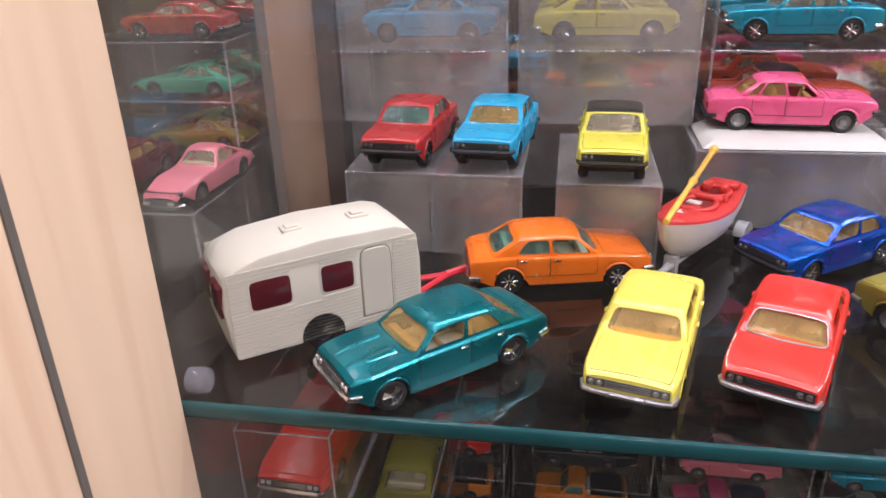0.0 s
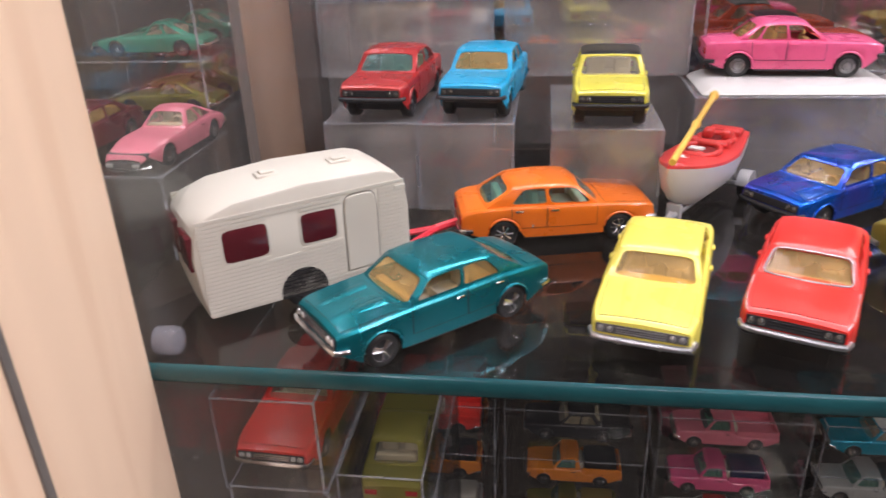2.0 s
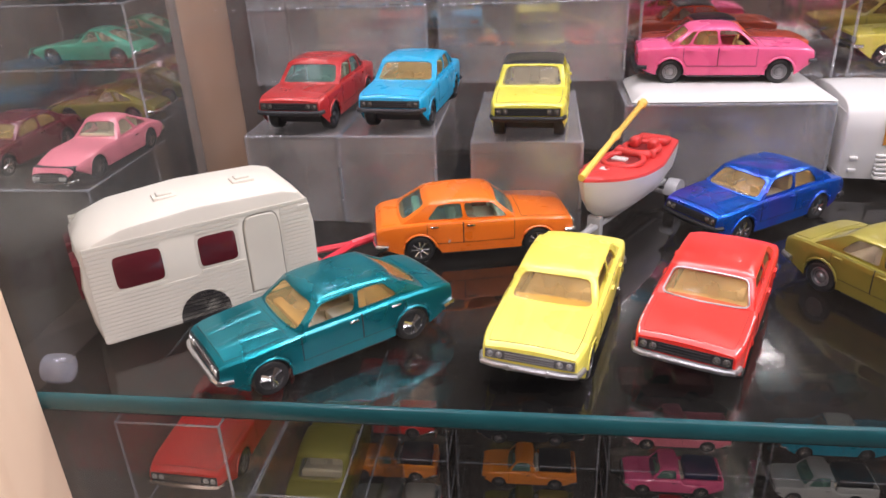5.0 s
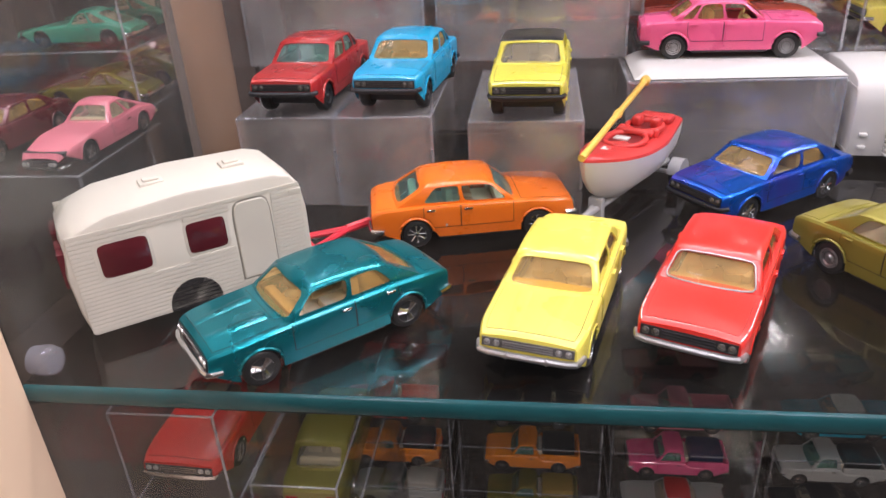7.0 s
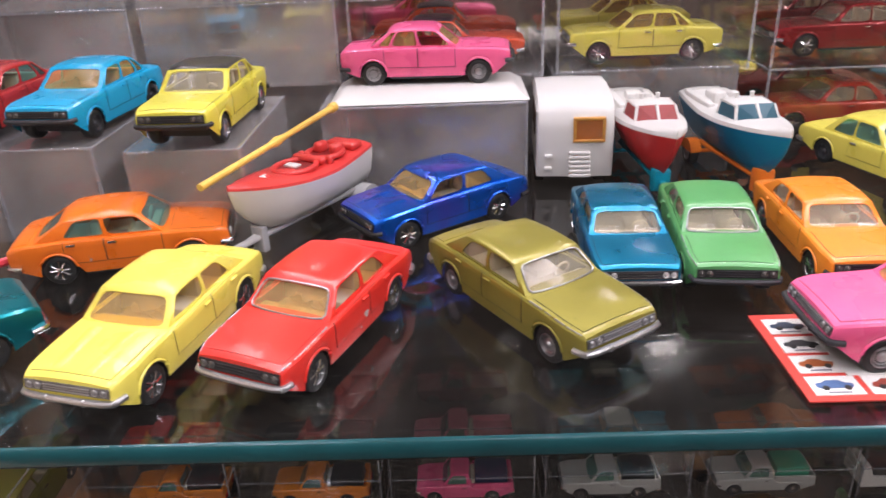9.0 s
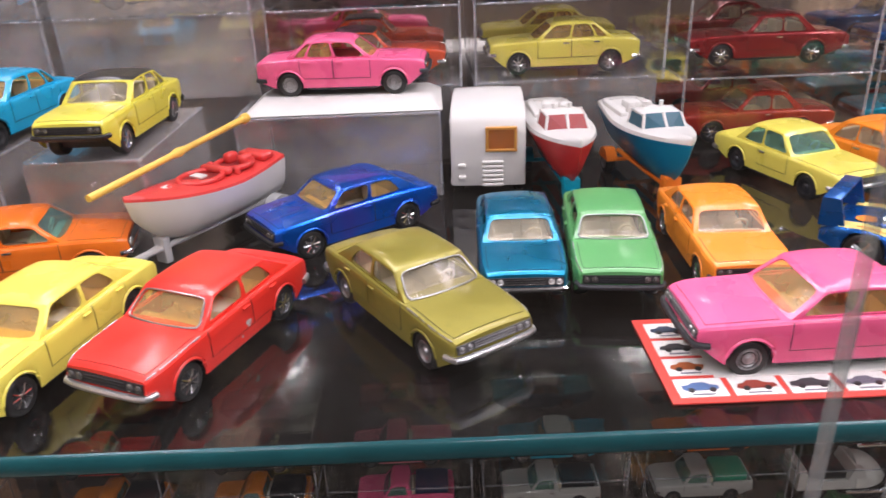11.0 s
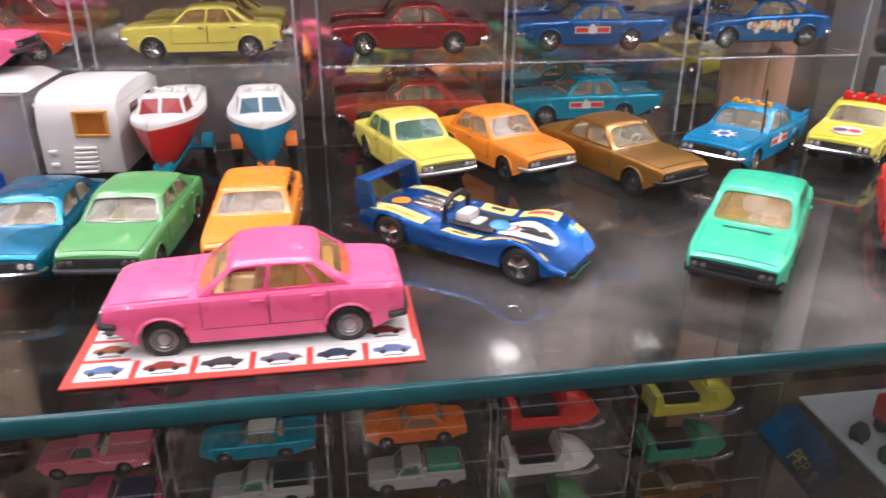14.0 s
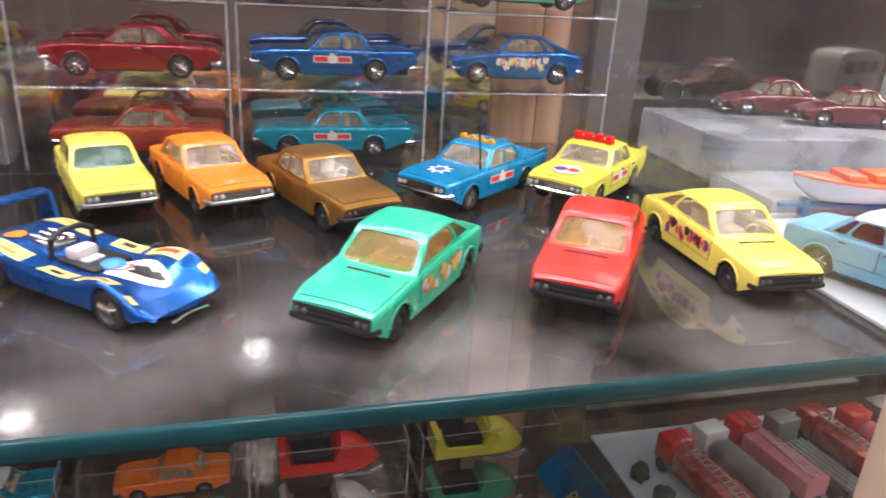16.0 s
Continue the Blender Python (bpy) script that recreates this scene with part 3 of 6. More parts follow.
def toy_car(m, model, colour, label, wb=42.5, rim="spoke", glass=None, roof=None, nose="chrome", bump=None, inside=None, r=5.1, group="toy cars on the shelf", category="toy car", scale=1.0, hood="lines", seats=True, worn=False):
    """A die-cast car at pose m, its middle between the axles, nose to +x."""
    k = MODELS[model]
    glass, inside = glass or AMBER, inside or CREAM
    roof = roof or colour
    bump = bump or CHROME
    car = thing("toy_car", m @ Matrix.Scale(scale, 4), label, category, group)
    sh = Shell(k, wb, r)
    # body
    bm = bmesh.new()
    xs = {lerp(sh.x0, sh.x1, i / 34) for i in range(35)}
    for xw in (wb / 2, -wb / 2):
        xs |= {xw + (r + 0.6) * math.cos(math.pi * j / 14) for j in range(15)}
    xs |= {sh.x0 + 0.4, sh.x0 + 1.0, sh.x1 - 0.4, sh.x1 - 1.0}
    xs = sorted(xs)
    xs = [x for i, x in enumerate(xs) if i == 0 or x - xs[i - 1] > 0.12]
    cab0, cab1 = k["cab"][3] + 1.0, k["cab"][0] - 1.0
    ss = [0, 0.5, 1, 1.5, 2, 2.5, 3, 3.5, 4, 4.35, 5, 6]
    rows = []
    for x in xs:
        left = [sh.point(x, s, 1) for s in ss]
        rows.append([bm.verts.new(p) for p in left] + [bm.verts.new(sh.point(x, s, -1)) for s in reversed(ss[:-1])])
    n = len(rows[0])
    for i in range(len(rows) - 1):
        inside_cab = cab0 < xs[i] and xs[i + 1] < cab1
        for j in range(n - 1):
            if inside_cab and 9 <= j < n - 1 - 9:
                continue
            bm.faces.new((rows[i][j], rows[i][j + 1], rows[i + 1][j + 1], rows[i + 1][j]))
    bm.faces.new(rows[0])
    bm.faces.new(rows[-1])
    body = part("body", scaled(bm), colour, car, "", 28)
    # base plate
    bm = bmesh.new()
    add_box(bm, sh.x0 + 3.5, wb / 2 + r * 0.6, -k["hw"] * 0.66, k["hw"] * 0.66, 3.0, 9.5, 0.6)
    add_box(bm, wb / 2 + r * 0.5, sh.x1 - 2.0, -k["hw"] * 0.8, k["hw"] * 0.8, 7.4, 9.5, 0.5)
    add_box(bm, -wb / 2 + r + 2, wb / 2 - r - 2, -k["hw"] * 0.93, k["hw"] * 0.93, 2.8, 5.0, 0.5)
    part("base_plate", scaled(bm), DARK, car)
    # cabin
    xa0, xa1, xc1, xc0 = k["cab"]
    H, wt = k["roof"], k["top"]
    zf, zr = sh.deck(xa0) + 0.1, sh.deck(xc0) + 0.1
    wf, wr = sh.width(xa0) * 0.915, sh.width(xc0) * 0.90
    arch, crown, brow, zt = k.get("arch", 0.55), 0.45, 0.75, H - 1.2
    bow_foot, bow_top, nip = 1.3, 1.0, 0.015

    def side_at(s):
        def at(u, v):
            c = 1 - (2 * u - 1) ** 2
            xb = lerp(xc0, xa0, u)
            foot = Vector((xb, lerp(wr, wf, u), sh.deck(xb) + 0.1))
            top = Vector((lerp(xc1, xa1, u), wt * (1 - nip * (1 - c)), zt + arch * c))
            p = foot.lerp(top, v)
            return Vector((p.x, s * (p.y + 0.35 * math.sin(math.pi * v) * min(1.0, 4 * c)), p.z))
        return at

    def screen_at(x_foot, x_top, w_foot, z_foot, way):
        def at(u, v):
            b = 2 * u - 1
            c = 1 - b * b
            return Vector((x_foot + way * bow_foot * c, w_foot * b, z_foot + 0.3 * c)).lerp(Vector((x_top + way * bow_top * c, wt * (1 - nip) * b, zt + crown * c)), v)
        return at

    bm = bmesh.new()
    panes = {"windscreen": [], "rear_window": [], "side_window": []}
    for s in (1, -1):
        rims = windowed(bm, side_at(s), k["wins"], 0.08, 0.92, 8.0)
        panes["side_window"] += rims[:-1] if model in ("saloon", "boxy") and group == "toy cars on the shelf" else rims
    panes["windscreen"] += windowed(bm, screen_at(xa0, xa1, wf, zf, 1), [(0.055, 0.945, 0.075, 0.925)], 0.05, 0.92, 9.0)
    panes["rear_window"] += windowed(bm, screen_at(xc0, xc1, wr, zr, -1), [(0.10, 0.90, 0.10, 0.90)], 0.10, 0.92, 8.0)
    bmesh.ops.remove_doubles(bm, verts=bm.verts, dist=0.03)
    thicken(bm, 0.35)
    part("cabin_pillars", scaled(bm), colour, car, "", 55)
    bm = bmesh.new()
    t = [-1, -0.985, -0.95, -0.9, -0.82, -0.68, -0.4, 0, 0.4, 0.68, 0.82, 0.9, 0.95, 0.985, 1]
    grid = []
    for a in t:
        grid.append([Vector((lerp(xc1, xa1, (a + 1) / 2) + bow_top * (1 - b * b) * (max(0, a) ** 3 - max(0, -a) ** 3), b * (wt * (1 - nip * a * a) + 0.06), zt + arch * (1 - a * a) + crown * (1 - b * b) + brow * (1 - abs(a) ** 10) * (1 - abs(b) ** 10))) for b in t])
    add_grid(bm, grid)
    thicken(bm, 0.4)
    part("roof", scaled(bm), roof, car, "", 60)
    for name, rims in panes.items():
        for q in rims:
            mid = sum(q, Vector()) / len(q)
            nrm = (q[7] - q[0]).cross(q[21] - q[0]).normalized()
            if nrm.dot(mid - Vector((0, 0, 15))) < 0:
                nrm = -nrm
            bm = bmesh.new()
            ring = [bm.verts.new(p + (p - mid).normalized() * 0.35 - nrm * 0.38) for p in q]
            hub = bm.verts.new(mid - nrm * (0.38 if name == "side_window" else -0.1))
            for j in range(len(ring)):
                bm.faces.new((ring[j], ring[(j + 1) % len(ring)], hub))
            part(name, scaled(bm), glass, car, "", 60)
    if worn:
        q = panes["windscreen"][0]
        bm = bmesh.new()
        mid = sum(q, Vector()) / len(q)
        loop = [p + (p - mid).normalized() * 0.3 + Vector((0.15, 0, 0.08)) for p in q]
        add_tube(bm, [*loop, loop[0]], 0.26, 5)
        part("worn_window_frame", scaled(bm), SILVER, car, "paint worn to bare metal")
        for s in (1, -1):
            bm = bmesh.new()
            rng_w = random.Random(7 + s)
            x = xa0 + 2
            while x < sh.x1 - 2.5:
                run = 1.5 + rng_w.random() * 4.5
                pts = [sh.point(min(x + run * j / 3, sh.x1 - 0.8), 3.9, s, -0.05) for j in range(4)]
                add_tube(bm, pts, 0.15 + 0.13 * rng_w.random(), 5)
                x += run + rng_w.random() * 1.6
            part("worn_edge", scaled(bm), SILVER, car, "paint worn to bare metal")
    # seats, dashboard and steering wheel
    if seats:
        bm = bmesh.new()
        zs = 9.6
        add_box(bm, xc0 + 5, xa0 - 4, -wt + 0.4, wt - 0.4, zs - 0.4, zs + 0.6)
        fx = (xa1 + xc1) / 2 + 1.0
        for sy in (-1, 1):
            add_box(bm, fx - 3, fx + 5, sy * 5.0 - 3.4, sy * 5.0 + 3.4, zs, zs + 3.0, 0.8)
            add_box(bm, fx - 5.2, fx - 2.6, sy * 5.0 - 3.2, sy * 5.0 + 3.2, zs, zs + 8.8, 0.9)
        add_box(bm, xc1 - 2.5, xc1 + 5, -8.6, 8.6, zs, zs + 3.0, 0.8)
        add_box(bm, xc1 - 4.8, xc1 - 2.0, -8.8, 8.8, zs, zs + 7.6, 0.9)
        add_box(bm, xa0 - 5.5, xa0 - 2.5, -wf + 1.6, wf - 1.6, zs + 1, zs + 4.4, 0.8)
        ring = [Vector((xa0 - 6.2 + 0.7 * math.sin(a), 4.8 + 2.4 * math.cos(a), zs + 5.2 + 2.3 * math.sin(a))) for a in (2 * math.pi * j / 12 for j in range(13))]
        add_tube(bm, ring, 0.4, 5)
        part("seats", scaled(bm), inside, car, "moulded seats and steering wheel")
    # raised lips round the wheel openings
    for xw in (wb / 2, -wb / 2):
        for s in (1, -1):
            bm = bmesh.new()
            ra = r + 0.8
            add_tube(bm, [(xw + ra * math.cos(a), s * (sh.width(xw + ra * math.cos(a)) * 0.968 + 0.1), r + ra * math.sin(a)) for a in (math.pi * (0.06 + 0.88 * j / 12) for j in range(13))], 0.5, 6)
            part("wheel_arch", scaled(bm), colour, car, "", 60)
    # doors with their seams and handles
    xb = lerp(xc0, xa0, (k["wins"][-1][0] + k["wins"][-1][2]) / 2 - 0.02)
    doors = [(xb, min(xa0 - 0.5, wb / 2 - r - 1.6))]
    if model in ("saloon", "boxy", "fins"):
        doors.append((max(-wb / 2 + r * 0.55, xb - 14.0), xb - 0.4))
    for d0, d1 in doors:
        for s in (1, -1):
            bm = bmesh.new()
            sh.patch(bm, d0, d1, 0.9, 3.4, 0.16, s)
            door = part("door", scaled(bm), colour, car, "", 40)
            bm = bmesh.new()
            sh.patch(bm, d0 - 0.18, d1 + 0.18, 0.84, 3.5, 0.06, s)
            part("door_seam", scaled(bm), SEAM, door)
            bm = bmesh.new()
            hx_ = d0 + 2.4
            p = sh.point(hx_, 2.35, s, 0.4)
            add_box(bm, p.x - 1.4, p.x + 1.4, p.y - 0.35, p.y + 0.35, p.z - 0.35, p.z + 0.35, 0.2)
            part("door_handle", scaled(bm), bump if nose == "chrome" else colour, door)
    # bonnet and boot
    if hood:
        bm = bmesh.new()
        sh.lid(bm, xa0 + 2.5, sh.x1 - 2.2, 4.25, 0.14)
        bonnet = part("bonnet", scaled(bm), colour, car, "", 40)
        bm = bmesh.new()
        sh.lid(bm, xa0 + 2.35, sh.x1 - 2.05, 4.22, 0.05)
        part("bonnet_seam", scaled(bm), SEAM, bonnet)
        if model == "hatch":
            x = xa0 + 4.0
            part("vent_slot", scaled(box(x - 0.45, x + 0.45, -6.5, 6.5, sh.deck(x) + 0.2, sh.deck(x) + 0.78, 0.1, 1)), SEAM, bonnet, "dark vent slot")
        if hood == "ribs":
            for s in (1, -1):
                bm = bmesh.new()
                xs2 = [lerp(xa0 + 3.5, sh.x1 - 3, i / 6) for i in range(7)]
                sec = [(7.2, -0.3), (6.0, 0.34), (3.6, 0.36), (2.4, -0.3)]
                add_grid(bm, [[(x, s * y * lerp(1.12, 0.92, (x - xs2[0]) / (xs2[-1] - xs2[0])), sh.deck(x) + 0.52 + h * lerp(1.0, 0.35, (x - xs2[0]) / (xs2[-1] - xs2[0]))) for y, h in sec] for x in xs2])
                part("bonnet_rib", scaled(bm), colour, bonnet, "", 60)
        if k["cab"][3] - sh.x0 > 8:
            bm = bmesh.new()
            sh.lid(bm, sh.x0 + 1.8, xc0 - 2.0, 4.25, 0.14)
            part("boot_lid", scaled(bm), colour, car, "", 40)
    # ends: grille, lamps, bumpers
    zt_ = sh.deck(sh.x1)
    w = sh.width(sh.x1)

    def on_nose(y, z, out=0.0):
        return Vector((sh.x1 - max(-1.5, min(1.5, k["nose"] * (z - 8) / 6.0)) + out, y, z))

    dark_face = {"chrome": plain("dark_grille", (0.06, 0.06, 0.065), 0.3, 0.5), "silver": plain("worn_silver_grille", (0.20, 0.20, 0.205), 0.4, 0.7, 500, 0.5, 0.4), "black": BLACK}[nose]
    z0, z1 = zt_ - (4.0 if model == "hatch" else 2.7 if nose == "silver" else 3.0), zt_ - (0.25 if model == "hatch" else 0.5)
    lamp_k = 0.74 if nose == "silver" else 0.86
    bm = bmesh.new()
    pts = [on_nose(-w * 0.95, z0, 0.35), on_nose(w * 0.95, z0, 0.35), on_nose(w * 0.95, z1, 0.35), on_nose(-w * 0.95, z1, 0.35)]
    vs, vb = [bm.verts.new(p) for p in pts], [bm.verts.new(p - Vector((0.8, 0, 0))) for p in pts]
    bm.faces.new(vs)
    for i in range(4):
        bm.faces.new((vs[i], vs[(i + 1) % 4], vb[(i + 1) % 4], vb[i]))
    grille = part("grille", scaled(bm), dark_face, car)
    for j in range(3):
        bm = bmesh.new()
        z = lerp(z0 + 0.5, z1 - 0.5, j / 2)
        p = on_nose(0, z, 0.42)
        add_box(bm, p.x - 0.25, p.x + 0.12, -w * 0.52, w * 0.52, z - 0.16, z + 0.16)
        part("grille_bar", scaled(bm), {"chrome": CHROME, "silver": SILVER, "black": DARK}[nose], grille)
    for y in (-0.84, -0.64, 0.64, 0.84):
        bm = bmesh.new()
        p = on_nose(y * w, (z0 + z1) / 2, 0.35)
        add_lathe(bm, [(lamp_k * a, b) for a, b in ((1.1, -0.3), (1.15, 0.25), (0.95, 0.35), (0.85, 0.15), (0.45, 0.4), (0.1, 0.5))], 14, "x", p)
        part("headlight", scaled(bm), LAMP if nose == "chrome" else SILVER if nose == "silver" else plain("smoked_lens", (0.16, 0.15, 0.14), 0.2, 0.4), car)
    bm = bmesh.new()
    bumper(bm, sh, True, zt_ - 3.9, 1.5, 1.0 if model != "hatch" else 0.7, 2.6 if nose == "black" else 3.4)
    part("front_bumper", scaled(bm), bump, car)
    bm = bmesh.new()
    bumper(bm, sh, False, 7.0, 1.6, 1.0)
    part("rear_bumper", scaled(bm), bump, car)
    if nose == "silver":
        for s in (1, -1):
            bm = bmesh.new()
            add_box(bm, sh.x1 + 0.2, sh.x1 + 1.7, s * w * 0.42 - 0.5, s * w * 0.42 + 0.5, zt_ - 4.9, zt_ - 3.0, 0.4)
            part("overrider", scaled(bm), bump, car)
    zr_ = sh.deck(sh.x0)
    for s in (1, -1):
        bm = bmesh.new()
        wr_ = sh.width(sh.x0)
        add_box(bm, sh.x0 - 0.35, sh.x0 + 0.3, min(s * wr_ * 0.5, s * wr_ * 0.92), max(s * wr_ * 0.5, s * wr_ * 0.92), zr_ - 4.0, zr_ - 1.6, 0.2)
        part("tail_light", scaled(bm), REDLENS, car)
    if model == "fins":
        for s in (1, -1):
            bm = bmesh.new()
            prof = [(-17, 0.0), (-30, 1.2), (-40.5, 3.2), (-42, 3.0), (-41, -0.3)]
            o = [Vector((x, s * (sh.width(x) * 0.93 + 0.5), sh.deck(x) + z)) for x, z in prof]
            i_ = [Vector((x, s * (sh.width(x) * 0.93 - 1.3), sh.deck(x) + z * 0.9)) for x, z in prof]
            vo, vi = [bm.verts.new(p) for p in o], [bm.verts.new(p) for p in i_]
            bm.faces.new(vo), bm.faces.new(vi)
            for j in range(5):
                bm.faces.new((vo[j], vo[(j + 1) % 5], vi[(j + 1) % 5], vi[j]))
            part("tail_fin", scaled(bm), colour, car)
    add_wheels(car, wb, k["hw"] - 0.75, r, rim)
    return car, sh


def between(front, rear, side, z=0.0, half=13.4):
    """Pose of a car from its two visible wheels; side: 1 when they are its left ones. Returns the pose and the wheelbase in mm."""
    f, r = Vector(front), Vector(rear)
    d = (f - r).normalized()
    left = Vector((-d.y, d.x))
    c = (f + r) / 2 - left * side * half * MM
    return pose(c.x, c.y, SHELF_Z + z + 0.0002, 0, 0, math.degrees(math.atan2(d.y, d.x))), (f - r).length / MM


def heading(x, y, deg, z=0.0):
    return pose(x, y, SHELF_Z + z + 0.0002, 0, 0, deg)


def decal(car, sh, name, x0, x1, s0, s1, mat, side=1, label="", off=0.24):
    bm = bmesh.new()
    sh.patch(bm, x0, x1, s0, s1, off, side, 4, 3, 0.05)
    return part(name, scaled(bm), mat, car, label)


P = dict(
    teal=paint("teal_metallic", (0.0, 0.20, 0.24), 0.7, 0.3), orange=paint("orange_enamel", (0.85, 0.18, 0.012), 0, 0.3, 0.07), yellow=paint("lemon_enamel", (0.80, 0.70, 0.115), 0, 0.3, 0.03),
    red=paint("signal_red_enamel", (0.75, 0.03, 0.02), 0, 0.33, 0.09), blue=paint("royal_blue_metallic", (0.0, 0.12, 0.66), 0.7, 0.27, 0.0, (0.10, 0.03, 0.42)), olive=paint("olive_gold_metallic", (0.27, 0.235, 0.035), 0.4, 0.45, 0.05),
    pink=paint("hot_pink_enamel", (0.90, 0.13, 0.30), 0, 0.28), green=paint("leaf_green_enamel", (0.10, 0.34, 0.11), 0, 0.34, 0.10), petrol=paint("petrol_blue_metallic", (0.0, 0.19, 0.34), 0.7, 0.3),
    tangerine=paint("tangerine_enamel", (0.88, 0.27, 0.025), 0, 0.32, 0.02), sky=paint("sky_blue_enamel", (0.005, 0.38, 0.68), 0, 0.3, 0.06), crimson=paint("crimson_enamel", (0.48, 0.025, 0.025), 0.1, 0.3, 0.07),
    citron=paint("citron_enamel", (0.72, 0.66, 0.07), 0, 0.32, 0.01), wine=paint("wine_red_metallic", (0.30, 0.008, 0.012), 0.45, 0.27), steel=paint("mid_blue_metallic", (0.002, 0.13, 0.42), 0.6, 0.27),
    aqua=paint("aqua_metallic", (0.0, 0.36, 0.52), 0.4, 0.3), brown=paint("copper_brown_metallic", (0.33, 0.16, 0.025), 0.6, 0.36), mint=paint("mint_green_enamel", (0.03, 0.56, 0.33), 0, 0.3),
    black=paint("black_enamel", (0.02, 0.02, 0.022), 0, 0.35), rose=paint("rose_enamel", (0.80, 0.22, 0.28), 0, 0.35), maroon=paint("maroon_enamel", (0.14, 0.02, 0.03), 0.2, 0.28),
    racing=paint("racing_blue_metallic", (0.004, 0.12, 0.46), 0.7, 0.26), police=paint("police_blue_enamel", (0.0, 0.25, 0.50), 0.2, 0.28), brick=paint("brick_red_metallic", (0.42, 0.03, 0.015), 0.2, 0.3),
    # first of these: white enamel darkened in colour for the dim lower shelf
    dimmed_white=paint("dimmed_white_enamel", (0.50, 0.50, 0.47), 0, 0.4), white=paint("white_enamel", (0.8, 0.79, 0.75), 0, 0.35), seagreen=paint("sea_green_enamel", (0.05, 0.36, 0.22), 0, 0.35), flame=paint("flame_orange_enamel", (0.8, 0.09, 0.02), 0, 0.3),
)


# ---- the cars that stand on the glass shelf ----
def placed(front, rear, side, model, colour, label, z=0.0, **kw):
    m, wb = between(front, rear, side, z)
    return toy_car(m, model, colour, label, wb=max(39.5, min(45.5, wb)), **kw)


placed((-0.046, 0.168), (-0.014, 0.196), 1, "saloon", P["teal"], "metallic teal die-cast saloon with amber windows", rim="star", hood="ribs")
placed((0.021, 0.253), (-0.019, 0.244), -1, "saloon", P["orange"], "orange die-cast saloon hitched to a white caravan", glass=GREENWIN)
placed((0.035, 0.181), (0.046, 0.224), 1, "saloon", P["yellow"], "lemon yellow die-cast saloon with amber windows", bump=SILVER, nose="silver", hood="ribs")
placed((0.074, 0.184), (0.090, 0.222), 1, "saloon", P["red"], "chipped red die-cast saloon with silver bumper", bump=SILVER, nose="black", worn=True)
placed((0.092, 0.263), (0.124, 0.286), 1, "saloon", P["blue"], "metallic royal blue die-cast saloon", nose="black", bump=BLACK, hood="ribs")
placed((0.130, 0.193), (0.106, 0.230), -1, "saloon", P["olive"], "metallic olive die-cast saloon with worn silver bumper", bump=SILVER, nose="silver", rim="disc", glass=CLEARWIN, worn=True)
placed((0.209, 0.183), (0.252, 0.184), 1, "boxy", P["pink"], "hot pink die-cast saloon parked on a printed card", bump=DARK, nose="silver", rim="disc")
MINT = placed((0.372, 0.192), (0.401, 0.228), 1, "hatch", P["mint"], "mint green die-cast coupe with black nose", bump=BLACK, nose="black", rim="dark")
toy_car(heading(0.4405, 0.2245, -125), "hatch", P["red"], "red die-cast coupe with black nose and amber windows", wb=43, bump=BLACK, nose="black", rim="dark")
PRINTED = placed((0.478, 0.207), (0.479, 0.254), -1, "hatch", P["yellow"], "yellow die-cast coupe with black nose and printed doors", bump=BLACK, nose="black", glass=CLEARWIN, rim="dark")
placed((0.276, 0.299), (0.264, 0.336), -1, "coupe", P["yellow"], "yellow die-cast coupe with green tinted windows", glass=GREENWIN, bump=SILVER, rim="dark")
placed((0.316, 0.298), (0.301, 0.335), -1, "coupe", P["tangerine"], "orange die-cast coupe with silver bumper", glass=CLEARWIN, bump=SILVER, rim="dark")
placed((0.360, 0.276), (0.344, 0.316), -1, "coupe", P["brown"], "copper brown die-cast coupe", glass=CLEARWIN, bump=BLACK, nose="black", rim="dark")
POLICE = toy_car(heading(0.429, 0.317, -142), "fins", P["police"], "blue die-cast police car with star on the bonnet", wb=41, bump=CHROME, glass=CLEARWIN)
RESCUE = toy_car(heading(0.482, 0.3155, -138), "fins", P["citron"], "yellow die-cast rescue car with red roof beacons", wb=41, bump=CHROME, glass=CLEARWIN)
toy_car(heading(0.1605, 0.2515, -92), "saloon", P["petrol"], "metallic petrol blue die-cast saloon with chrome grille", scale=0.94, bump=CHROME, glass=CLEARWIN)
toy_car(heading(0.1895, 0.2505, -96), "saloon", P["green"], "chipped green die-cast saloon", scale=0.95, bump=DARK, nose="black", glass=CLEARWIN, worn=True)
toy_car(heading(0.2255, 0.2515, -92), "saloon", P["tangerine"], "orange die-cast saloon with clear windows", scale=0.94, bump=DARK, nose="black", glass=CLEARWIN)

# on the small clear boxes
BOX_H = 0.0352
toy_car(heading(-0.068, 0.312, -95, BOX_H), "boxy", P["crimson"], "worn dark red die-cast saloon on a clear box", bump=DARK, nose="black", glass=GREENWIN, rim="dark")
toy_car(heading(-0.030, 0.314, -96, BOX_H), "boxy", P["sky"], "sky blue die-cast saloon on a clear box", bump=DARK, nose="black", rim="dark")
toy_car(heading(0.0185, 0.302, -93, BOX_H), "boxy", P["citron"], "yellow die-cast saloon with black roof on a clear box", bump=BLACK, nose="black", roof=P["black"], glass=CLEARWIN)
placed((0.119, 0.3385), (0.0755, 0.341), -1, "boxy", P["pink"], "hot pink die-cast saloon on a white plastic plinth", z=0.0385, bump=DARK, nose="black", rim="disc")

